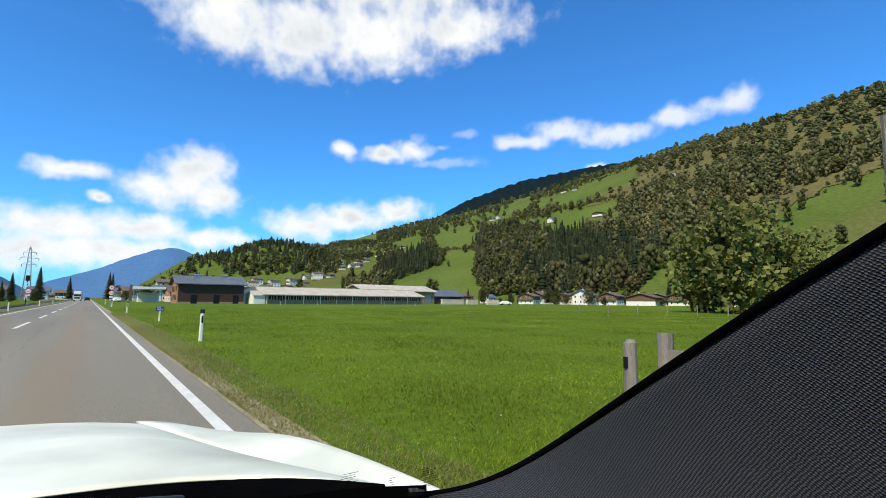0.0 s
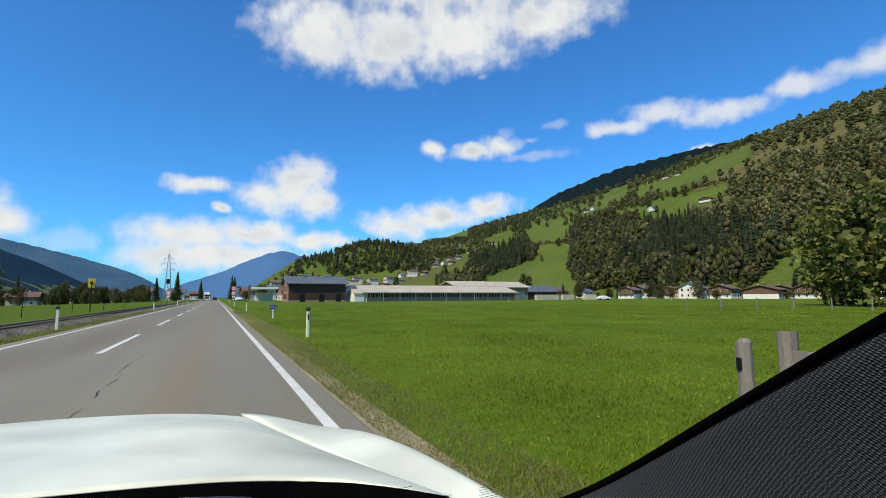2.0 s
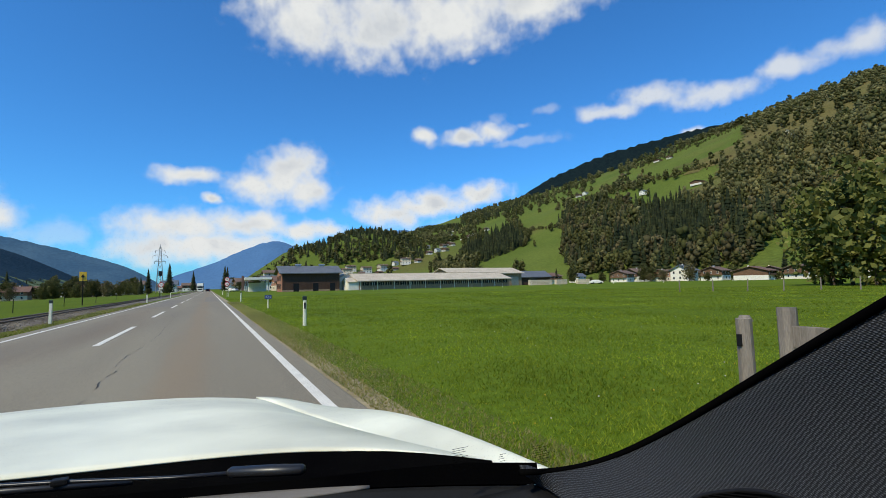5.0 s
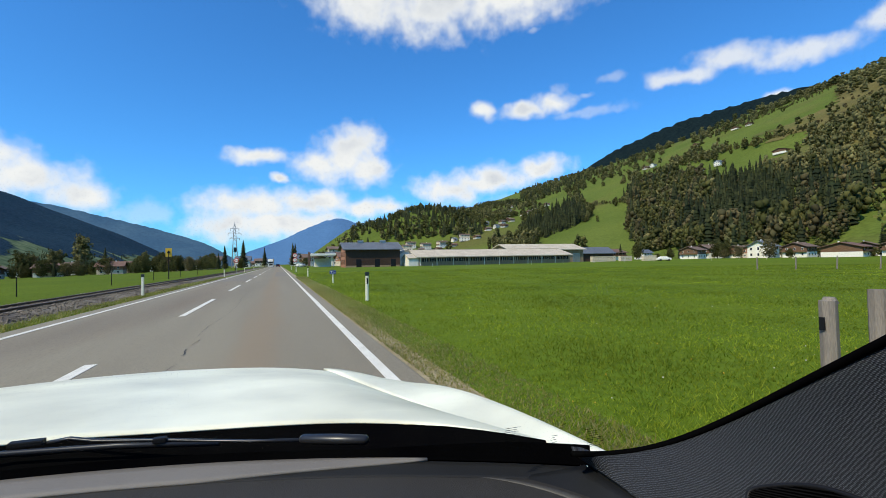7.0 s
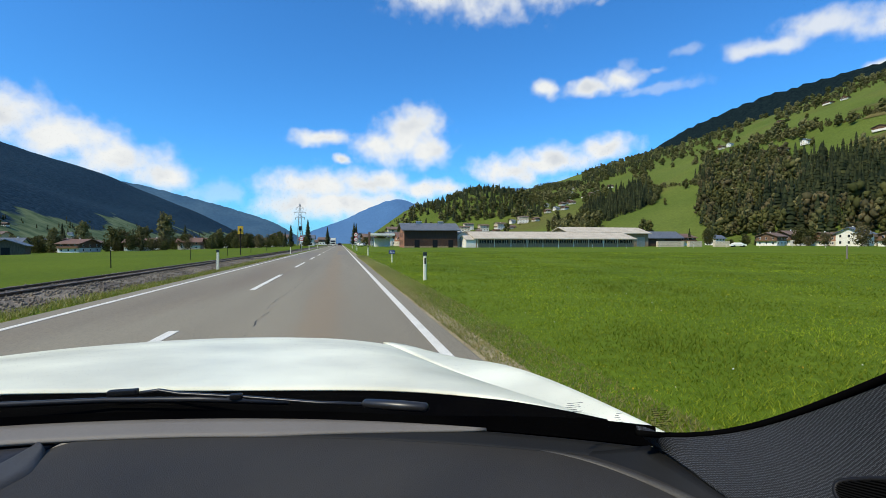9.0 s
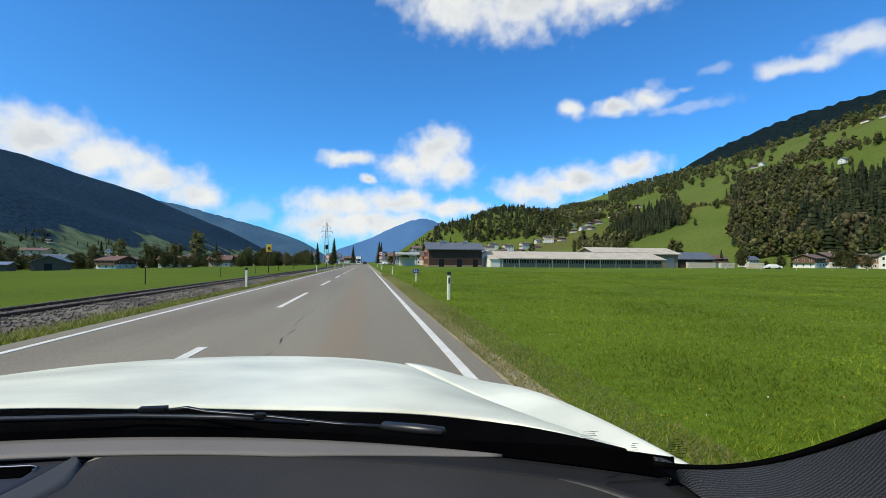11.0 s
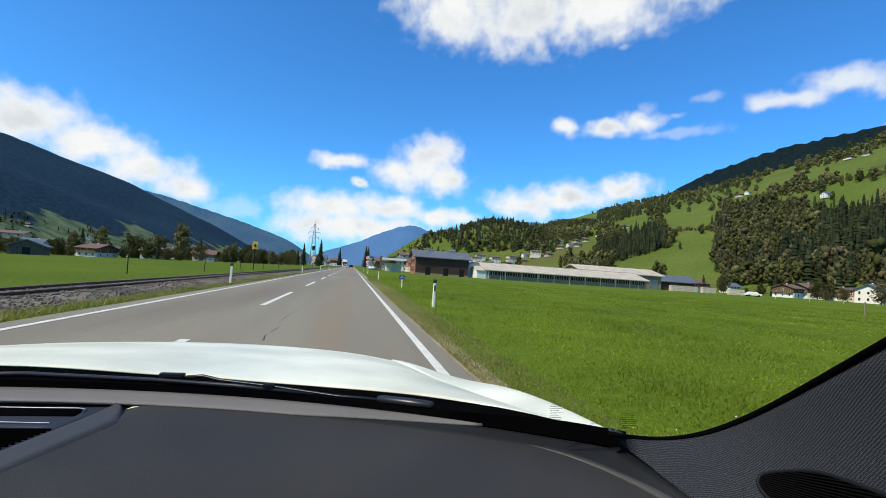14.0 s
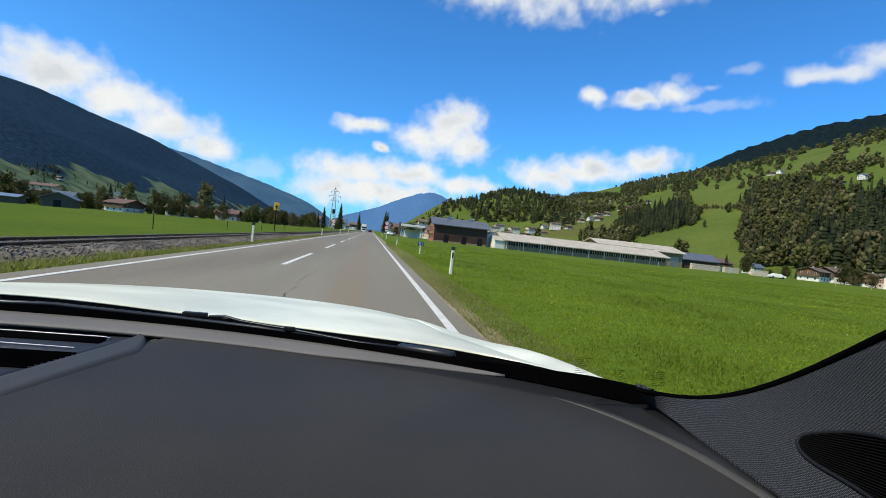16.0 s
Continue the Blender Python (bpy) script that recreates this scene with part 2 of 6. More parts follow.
M_ASPHALT = paint("asphalt", (0.208, 0.176, 0.122), (0.266, 0.229, 0.16), 0.45, 0.8, 0.5, 90, stretch=(1.6, 0.12, 1), space="world", c3=(0.185, 0.138, 0.09), dist=0.006, spec=0.3)


def stain_lane(m, x, half, colour):
    """A rusty oil-and-dust streak that runs along the middle of a lane."""
    nt = m.node_tree
    N, L = nt.nodes.new, nt.links.new
    p = nt.nodes["Principled BSDF"]
    old = p.inputs["Base Color"].links[0].from_socket
    geo, sep, wob = N("ShaderNodeNewGeometry"), N("ShaderNodeSeparateXYZ"), N("ShaderNodeTexNoise")
    L(geo.outputs["Position"], sep.inputs[0])
    mp = N("ShaderNodeMapping")
    mp.inputs["Scale"].default_value = (1.4, 0.10, 1)
    L(geo.outputs["Position"], mp.inputs[0])
    L(mp.outputs[0], wob.inputs["Vector"])
    wob.inputs["Scale"].default_value, wob.inputs["Detail"].default_value = 2.0, 5

    def op(kind, a, b):
        n = N("ShaderNodeMath")
        n.operation = kind
        for k, v in enumerate((a, b)):
            if isinstance(v, (int, float)):
                n.inputs[k].default_value = v
            else:
                L(v, n.inputs[k])
        return n.outputs[0]

    d = op("ADD", op("ABSOLUTE", op("SUBTRACT", sep.outputs[0], x), 0.0), op("MULTIPLY", op("SUBTRACT", wob.outputs["Fac"], 0.5), half * 1.6))
    r = N("ShaderNodeMapRange")
    r.interpolation_type = "SMOOTHSTEP"
    L(d, r.inputs[0])
    r.inputs[1].default_value, r.inputs[2].default_value, r.inputs[3].default_value, r.inputs[4].default_value = 0.1 * half, 1.3 * half, 0.55, 0.0
    mix = N("ShaderNodeMix")
    mix.data_type = "RGBA"
    L(r.outputs[0], mix.inputs[0])
    L(old, mix.inputs[6])
    mix.inputs[7].default_value = (*colour, 1)
    L(mix.outputs[2], p.inputs["Base Color"])


stain_lane(M_ASPHALT, -0.35, 0.46, (0.27, 0.195, 0.115))
M_LINE = paint("road_paint", (0.78, 0.74, 0.64), (0.64, 0.6, 0.51), 3, 0.7, 0.3, 60, space="world", dist=0.004)
# Aerial haze painted as blue base colour, with a weak glow of its own.
M_FARHAZE = paint("far_mountain_haze", (0.03, 0.075, 0.16), (0.045, 0.10, 0.19), 0.003, 1.0, 0.0, 0.05, space="world", spec=0.0)
far_bsdf = M_FARHAZE.node_tree.nodes["Principled BSDF"]
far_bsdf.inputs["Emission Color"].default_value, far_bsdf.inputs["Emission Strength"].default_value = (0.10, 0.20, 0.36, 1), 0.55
# The ridge's haze: blue mixed into the woods' colour, plus faint emission.
M_RIDGEHAZE = paint("far_wooded_ridge_haze", (0.03, 0.06, 0.09), (0.05, 0.085, 0.11), 0.004, 1.0, 0.0, 0.05, space="world", spec=0.0)
ridge_bsdf = M_RIDGEHAZE.node_tree.nodes["Principled BSDF"]
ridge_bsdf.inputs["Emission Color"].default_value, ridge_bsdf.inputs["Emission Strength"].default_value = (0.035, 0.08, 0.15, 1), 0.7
M_MEADOW = paint("meadow", (0.082, 0.128, 0.009), (0.122, 0.170, 0.014), 0.09, 0.95, 0.45, 6.0, space="world", c3=(0.13, 0.165, 0.018), dist=0.05, spec=0.05)
M_PASTURE = paint("pasture", (0.074, 0.112, 0.008), (0.105, 0.146, 0.012), 0.07, 0.95, 0.9, 5.0, space="world", c3=(0.11, 0.125, 0.018), dist=0.05, spec=0.05)
M_BROWNWOOD = paint("brown_boards", (0.055, 0.026, 0.015), (0.085, 0.042, 0.024), 1.2, 0.8, 0.5, 14, stretch=(6, 6, 0.5), dist=0.02)
M_SLATE = paint("dark_roof", (0.09, 0.10, 0.115), (0.14, 0.15, 0.165), 0.7, 0.5, 0.4, 8, dist=0.02)
M_GREYROOF = paint("grey_roof", (0.46, 0.39, 0.295), (0.56, 0.485, 0.38), 0.4, 0.85, 0.4, 5, dist=0.03, spec=0.2)
M_WHITEWALL = paint("white_render", (0.76, 0.71, 0.60), (0.82, 0.77, 0.66), 0.8, 0.85, 0.2, 20)


def leaf_mat(name, c1, c2, c3, through_light=0.25, patch=0.05, spread=0.35):
    """Foliage: every clump has its own tone, with some light passing through."""
    m = bpy.data.materials.new(name)
    m.use_nodes = True
    nt = m.node_tree
    N, L = nt.nodes.new, nt.links.new
    p = nt.nodes["Principled BSDF"]
    g = N("ShaderNodeNewGeometry")
    r = N("ShaderNodeValToRGB")
    L(g.outputs["Random Per Island"], r.inputs[0])
    e = r.color_ramp.elements
    e[0].color, e[1].color = (*c1, 1), (*c2, 1)
    e[0].position, e[1].position = 0.0, 1.0
    k = e.new(0.5)
    k.color = (*c3, 1)
    n = N("ShaderNodeTexNoise")
    n.inputs["Scale"].default_value, n.inputs["Detail"].default_value = patch, 4
    L(g.outputs["Position"], n.inputs["Vector"])
    v = N("ShaderNodeMapRange")
    L(n.outputs["Fac"], v.inputs[0])
    v.inputs[1].default_value, v.inputs[2].default_value, v.inputs[3].default_value, v.inputs[4].default_value = 0.3, 0.7, 1 - spread, 1 + spread
    x = N("ShaderNodeMix")
    x.data_type, x.blend_type = "RGBA", "MULTIPLY"
    x.inputs[0].default_value = 1.0
    L(r.outputs[0], x.inputs[6])
    L(v.outputs[0], x.inputs[7])
    L(x.outputs[2], p.inputs["Base Color"])
    p.inputs["Roughness"].default_value = 0.75
    p.inputs["Specular IOR Level"].default_value = 0.15
    t, a = N("ShaderNodeBsdfTranslucent"), N("ShaderNodeMixShader")
    L(x.outputs[2], t.inputs[0])
    a.inputs[0].default_value = through_light
    o = nt.nodes["Material Output"]
    L(p.outputs[0], a.inputs[1])
    L(t.outputs[0], a.inputs[2])
    L(a.outputs[0], o.inputs[0])
    return m


def slope_mat(name, meadow, forest, lo, hi, scale, split):
    """Mountain side: pasture low down giving way to dark woods, in patches."""
    m = bpy.data.materials.new(name)
    m.use_nodes = True
    nt = m.node_tree
    N, L = nt.nodes.new, nt.links.new
    p = nt.nodes["Principled BSDF"]
    pos = N("ShaderNodeNewGeometry").outputs["Position"]
    sep = N("ShaderNodeSeparateXYZ")
    L(pos, sep.inputs[0])

    def tex(s, d):
        n = N("ShaderNodeTexNoise")
        n.inputs["Scale"].default_value, n.inputs["Detail"].default_value = s, d
        L(pos, n.inputs["Vector"])
        return n.outputs["Fac"]

    def op(kind, a, b):
        n = N("ShaderNodeMath")
        n.operation = kind
        for k, v in enumerate((a, b)):
            if isinstance(v, (int, float)):
                n.inputs[k].default_value = v
            else:
                L(v, n.inputs[k])
        return n.outputs[0]

    def rng(v, a, b):
        n = N("ShaderNodeMapRange")
        L(v, n.inputs[0])
        n.inputs[1].default_value, n.inputs[2].default_value = a, b
        return n.outputs[0]

    def mix(f, a, b):
        n = N("ShaderNodeMix")
        n.data_type = "RGBA"
        L(f, n.inputs[0])
        for k, v in ((6, a), (7, b)):
            if isinstance(v, tuple):
                n.inputs[k].default_value = (*v, 1)
            else:
                L(v, n.inputs[k])
        return n.outputs[2]

    up = op("ADD", sep.outputs[2], op("MULTIPLY", op("SUBTRACT", tex(scale, 6), 0.5), split))
    woods = rng(up, lo, hi)
    g = mix(rng(tex(scale * 5, 5), 0.35, 0.65), meadow[0], meadow[1])
    f = mix(rng(tex(scale * 14, 6), 0.35, 0.65), forest[0], forest[1])
    L(mix(woods, g, f), p.inputs["Base Color"])
    p.inputs["Roughness"].default_value = 0.95
    p.inputs["Specular IOR Level"].default_value = 0.05
    b = N("ShaderNodeBump")
    b.inputs["Strength"].default_value, b.inputs["Distance"].default_value = 0.5, 6.0
    L(op("MULTIPLY", tex(0.09, 4), woods), b.inputs["Height"])
    L(b.outputs[0], p.inputs["Normal"])
    return m


M_HILL = paint("hillside", (0.085, 0.118, 0.020), (0.118, 0.148, 0.028), 0.012, 0.95, 0.6, 0.35, space="world", c3=(0.125, 0.112, 0.036), dist=1.0, spec=0.05)
# Distance haze is put into the bluish forest tones of this slope.
M_HAZY_SPRUCEHILL = slope_mat("hazy_spruce_slope", ((0.06, 0.095, 0.045), (0.17, 0.205, 0.10)), ((0.009, 0.026, 0.042), (0.023, 0.050, 0.072)), 40, 50, 0.0062, 230)
M_CONIFER = leaf_mat("conifer_needles", (0.016, 0.024, 0.010), (0.055, 0.060, 0.021), (0.030, 0.039, 0.014))
M_LEAF = leaf_mat("green_leaves", (0.05, 0.056, 0.016), (0.125, 0.116, 0.034), (0.082, 0.084, 0.024))
M_TREE = leaf_mat("tree_leaves", (0.09, 0.105, 0.026), (0.24, 0.24, 0.065), (0.15, 0.16, 0.04))
M_MOOR = paint("open_slope", (0.115, 0.10, 0.034), (0.15, 0.125, 0.045), 0.02, 0.95, 0.6, 0.3, space="world", c3=(0.10, 0.115, 0.03), dist=1.0, spec=0.05)
M_OLIVE = leaf_mat("olive_leaves", (0.09, 0.09, 0.034), (0.23, 0.20, 0.078), (0.15, 0.142, 0.052))
M_AUTUMN = leaf_mat("autumn_leaves", (0.075, 0.066, 0.03), (0.16, 0.125, 0.055), (0.11, 0.096, 0.04))
M_GRASS = leaf_mat("grass_blades", (0.15, 0.21, 0.012), (0.46, 0.50, 0.05), (0.25, 0.32, 0.026), 0.65, 0.3, 0.4)
M_LEFTGRASS = leaf_mat("dull_grass_blades", (0.14, 0.16, 0.02), (0.34, 0.33, 0.08), (0.22, 0.24, 0.04), 0.6, 0.45, 0.5)
M_DRYGRASS = leaf_mat("dry_grass", (0.38, 0.30, 0.10), (0.58, 0.48, 0.22), (0.30, 0.33, 0.08), 0.62)
M_BARK = paint("bark", (0.07, 0.05, 0.035), (0.12, 0.095, 0.07), 3, 0.95, 0.8, 25, stretch=(3, 3, 0.6), dist=0.03)
M_POST = paint("weathered_post", (0.16, 0.135, 0.105), (0.26, 0.225, 0.18), 2.5, 0.9, 0.6, 45, stretch=(4, 4, 0.5), dist=0.01)
M_BALLAST = paint("ballast", (0.13, 0.10, 0.07), (0.27, 0.22, 0.155), 1.2, 0.95, 1.0, 14, space="world", c3=(0.085, 0.066, 0.048), dist=0.08)
M_RAIL = paint("rail_steel", (0.07, 0.045, 0.03), (0.12, 0.085, 0.06), 2, 0.5, 0.2, 30, metal=0.6, space="world")
M_VERGE = paint("verge_gravel", (0.26, 0.20, 0.10), (0.37, 0.30, 0.17), 1.1, 0.95, 0.8, 16, space="world", c3=(0.17, 0.17, 0.05), dist=0.03)
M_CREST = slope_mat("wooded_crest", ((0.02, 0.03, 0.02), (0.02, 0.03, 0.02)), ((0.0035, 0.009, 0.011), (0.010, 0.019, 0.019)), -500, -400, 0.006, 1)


def weave_mat(name, light, dark, period):
    """A coarse woven cloth: rows of pale thread crossings on dark, with relief. Laid out by the mesh's UV map, in metres."""
    m = bpy.data.materials.new(name)
    m.use_nodes = True
    nt = m.node_tree
    N, L = nt.nodes.new, nt.links.new
    p = nt.nodes["Principled BSDF"]
    uv = N("ShaderNodeUVMap").outputs[0]
    jit = N("ShaderNodeTexNoise")
    jit.inputs["Scale"].default_value = 260
    L(uv, jit.inputs["Vector"])
    sep = N("ShaderNodeSeparateXYZ")
    w = N("ShaderNodeVectorMath")
    w.operation = "MULTIPLY_ADD"
    L(jit.outputs["Color"], w.inputs[0])
    w.inputs[1].default_value = (period * 0.8, period * 0.8, 0)
    L(uv, w.inputs[2])
    L(w.outputs[0], sep.inputs[0])

    def op(kind, a, b=None):
        n = N("ShaderNodeMath")
        n.operation = kind
        for k, v in enumerate((a, b)):
            if v is None:
                continue
            if isinstance(v, (int, float)):
                n.inputs[k].default_value = v
            else:
                L(v, n.inputs[k])
        return n.outputs[0]

    k = 2 * math.pi / period
    a = op("SINE", op("MULTIPLY", sep.outputs[0], k))
    b = op("SINE", op("MULTIPLY", sep.outputs[1], k))
    h = op("MULTIPLY", a, b)
    r = N("ShaderNodeMapRange")
    L(h, r.inputs[0])
    r.inputs[1].default_value, r.inputs[2].default_value = -0.1, 0.85
    x = N("ShaderNodeMix")
    x.data_type = "RGBA"
    L(r.outputs[0], x.inputs[0])
    x.inputs[6].default_value, x.inputs[7].default_value = (*dark, 1), (*light, 1)
    L(x.outputs[2], p.inputs["Base Color"])
    p.inputs["Roughness"].default_value = 0.95
    p.inputs["Specular IOR Level"].default_value = 0.1
    u = N("ShaderNodeBump")
    u.inputs["Strength"].default_value, u.inputs["Distance"].default_value = 0.6, 0.0012
    L(h, u.inputs["Height"])
    L(u.outputs[0], p.inputs["Normal"])
    return m


M_FABRIC = weave_mat("pillar_fabric", (0.088, 0.097, 0.112), (0.020, 0.022, 0.026), 0.0031)


# ---- valley ----
def smoothstep(a, b, x):
    t = np.clip((x - a) / (b - a), 0, 1)
    return t * t * (3 - 2 * t)


def wave(x, y, seed):
    """Smooth uneven ground, about -1..1, from a few crossed waves."""
    r = np.random.RandomState(seed)
    out = np.zeros_like(x)
    for k in range(10):
        a, f = r.uniform(0, 6.28), 2 ** (k / 2.2)
        out += np.sin((x * math.cos(a) + y * math.sin(a)) * f * 0.0035 + r.uniform(0, 6.28)) / f
    return out / 1.8


def height(x, y):
    """The ground's height over the valley floor."""
    x, y = np.asarray(x, float), np.asarray(y, float)
    u = (x - 235 - 25 * np.sin(y / 310.0)) / 900
    crest = 397 - 52 * smoothstep(400, 1150, y) + 10 * np.sin(y / 260.0)
    wall = crest * np.where(u > 0, np.clip(u, 0, 1.0) ** 1.08, 0)
    wall = wall + np.where(u > 1, -(u - 1) * 160, 0)
    wall = wall + 16 * wave(x, y, 3) * smoothstep(0.02, 0.3, u)
    spur = 98 * np.exp(-(((x - 285) / 135) ** 2 + ((y - 1050) / 230) ** 2)) + 52 * np.exp(-(((x - 140) / 75) ** 2 + ((y - 1150) / 170) ** 2))
    spur = spur * smoothstep(25, 170, x)
    spur = spur + 15 * np.exp(-(((x - 190) / 90) ** 2 + ((y - 640) / 90) ** 2)) * smoothstep(80, 150, x)
    v = (-x - 520) / 1050
    left = 472 * np.where(v > 0, np.clip(v, 0, 1) ** 0.95, 0) * (1 - smoothstep(3300, 4300, y) * 0.8)
    left = left + np.where(v > 1, (v - 1) * 60, 0) + 22 * wave(x, y, 8) * smoothstep(0.05, 0.4, v)
    return np.maximum(wall, 0) + spur + np.maximum(left, 0) - 3.2 * np.clip((-9 - x) / 131, 0, 1)


def terrain(name, xs, ys, material, lift=0.0):
    X, Y = np.meshgrid(xs, ys, indexing="ij")
    Z = height(X, Y) + lift
    n, m = len(xs), len(ys)
    verts = np.stack([X.ravel(), Y.ravel(), Z.ravel()], 1)
    i, j = np.meshgrid(np.arange(n - 1), np.arange(m - 1), indexing="ij")
    a = (i * m + j).ravel()
    faces = np.stack([a, a + m, a + m + 1, a + 1], 1)
    return raw(name, verts, faces, material, smooth=True)


ground = tagged(terrain("ground", np.concatenate([(-520, -480, -300, -140, -70, -9, 40, 150), np.linspace(170, 700, 40), np.linspace(720, 2600, 50)]), np.linspace(-900, 4900, 150), M_HILL), "green valley floor rising into a wooded hillside", "ground", kind="structure")
meadow = tagged(raw("meadow", [(1.77, -300, 0.012), (215, -300, 0.012), (215, 900, 0.012), (1.77, 900, 0.012)], [(0, 1, 2, 3)], M_MEADOW), "mown bright green meadow beside the road", "meadow", kind="structure")
meadow_left = tagged(raw("meadow_left", [(-480, -300, -3.188), (-140, -300, -3.188), (-8.65, -300, 0.012), (-8.65, 900, 0.012), (-140, 900, -3.188), (-480, 900, -3.188)], [(0, 1, 4, 5), (1, 2, 3, 4)], M_PASTURE), "green meadow behind the railway", "meadow", kind="structure")
tagged(terrain("mountain_left", np.linspace(-2600, -521, 60), np.linspace(-900, 4900, 120), M_HAZY_SPRUCEHILL), "dark spruce-covered mountain side, tinted with haze blue", "mountain", kind="structure")


# ---- road ----
EDGE_R, MID, EDGE_L = 1.12, -2.12, -4.72
road = tagged(raw("road", [(-5.15, -300, 0.03), (1.42, -300, 0.03), (1.42, 1500, 0.03), (-5.15, 1500, 0.03), (-5.3, -300, -0.05), (1.6, -300, -0.05), (1.6, 1500, -0.05), (-5.3, 1500, -0.05)], [(0, 1, 2, 3), (0, 3, 7, 4), (1, 5, 6, 2)], M_ASPHALT), "worn grey asphalt country road", "road", kind="structure")
for name, x, w in (("edge_line_right", EDGE_R, 0.12), ("edge_line_left", EDGE_L, 0.11)):
    tagged(part(name, box(x - w / 2, x + w / 2, -300, 1400, 0.02, 0.036), M_LINE), "solid white road edge line", "road marking", kind="structure")
for k in range(-3, 60):
    y = 13.3 + 12.2 * k
    tagged(part("centre_dash", box(MID - 0.24, MID - 0.10, y, y + 6.2, 0.02, 0.036), M_LINE), "white centre line dash", "road marking", "centre dashes", kind="structure")



def build_crack():
    """The ragged, broken seam between the two asphalt lanes."""
    rng = np.random.RandomState(2)
    V, Fc, n = [], [], 0
    y = 4.0
    x = -1.28
    while y < 70:
        if rng.rand() < .85:
            m = rng.randint(3, 9)
            ys = y + np.cumsum(rng.uniform(.05, .22, m))
            xs = x + np.cumsum(rng.normal(size=m)) * .022
            w = (.003 + .007 * rng.rand(m) ** 2) * np.r_[.1, np.ones(m - 2), .1]
            V.append(np.concatenate([np.stack([xs - w, ys, np.full(m, .0365)], 1), np.stack([xs + w, ys, np.full(m, .0365)], 1)]))
            i = np.arange(m - 1)
            Fc.append(np.stack([i, i + m, i + m + 1, i + 1], 1) + n)
            n += 2 * m
            y = ys[-1]
        y += rng.uniform(.02, .35)
        x = -1.28 + .05 * math.sin(y * .5) + rng.normal() * .03
    return tagged(raw("road_crack", np.concatenate(V), np.concatenate(Fc), M_CRACK), "dark ragged crack along the road's lane seam", "road crack", kind="structure")


M_CRACK = paint("crack_tar", (0.035, 0.032, 0.03), (0.06, 0.055, 0.05), 3, 0.9, 0.4, 60, space="world")
M_PATCH = paint("asphalt_patch", (0.172, 0.146, 0.106), (0.218, 0.188, 0.138), 0.6, 0.8, 0.5, 90, stretch=(1.6, 0.12, 1), space="world", dist=0.006)
build_crack()
for x0, x1, y0, y1 in ((-4.5, -2.6, 40, 66), (-0.4, 1.0, 52, 80)):
    rp = random.Random(int(y0))
    side = [(x0 + (x1 - x0) * k / 8, y0 + rp.uniform(-.25, .25), 0.034) for k in range(9)] + [(x1 - (x1 - x0) * k / 8, y1 + rp.uniform(-.4, .4), 0.034) for k in range(9)]
    tagged(raw("road_patch", side, [tuple(range(18))], M_PATCH), "repaired darker asphalt patch in the road", "road patch", kind="structure")
tagged(raw("verge_right", [(1.42, -200, 0.016), (1.5, -200, 0.02), (1.78, -200, 0.014), (1.78, 900, 0.014), (1.5, 900, 0.02), (1.42, 900, 0.016)], [(0, 1, 4, 5), (1, 2, 3, 4)], M_VERGE), "dry gravelly verge along the road edge", "verge", kind="structure")
tagged(raw("verge_left", [(-6.0, -200, 0.0), (-5.15, -200, 0.016), (-5.15, 900, 0.016), (-6.0, 900, 0.0)], [(0, 1, 2, 3)], M_MEADOW), "grassy verge between road and railway", "verge", kind="structure")

# ---- railway ----
ballast = tagged(raw("railway_ballast", [(x, y, z) for y in np.linspace(-60, 900, 97).tolist() for x, z in ((-5.75, 0.0), (-6.3, 0.15), (-8.2, 0.155), (-8.75, 0.0))], [(4 * i + k, 4 * i + k + 1, 4 * i + k + 5, 4 * i + k + 4) for i in range(96) for k in range(3)], M_BALLAST), "grey and rusty crushed-stone railway bed", "railway bed", kind="structure")
for x in (-6.87, -7.63):
    bm = bmesh.new()
    add_box(bm, x - 0.035, x + 0.035, -60, 900, 0.19, 0.225)
    add_box(bm, x - 0.01, x + 0.01, -60, 900, 0.10, 0.19)
    add_box(bm, x - 0.06, x + 0.06, -60, 900, 0.085, 0.10)
    tagged(part("rail", bm, M_RAIL), "rusty brown steel rail on the ballast", "rail", "rails", kind="structure")


def build_sleepers():
    v = np.array([(x, y, z) for x in (-8.1, -6.4) for y in (0, .24) for z in (.08, .163)])
    f = np.array([(0, 1, 3, 2), (4, 6, 7, 5), (0, 4, 5, 1), (2, 3, 7, 6), (1, 5, 7, 3), (0, 2, 6, 4)])
    V = np.concatenate([v + [0, 4 + .65 * k, 0] for k in range(150)])
    Fc = np.concatenate([f + 8 * k for k in range(150)])
    return tagged(raw("sleepers", V, Fc, M_BARK), "dark timber railway sleepers", "sleepers", kind="stuff")


build_sleepers()

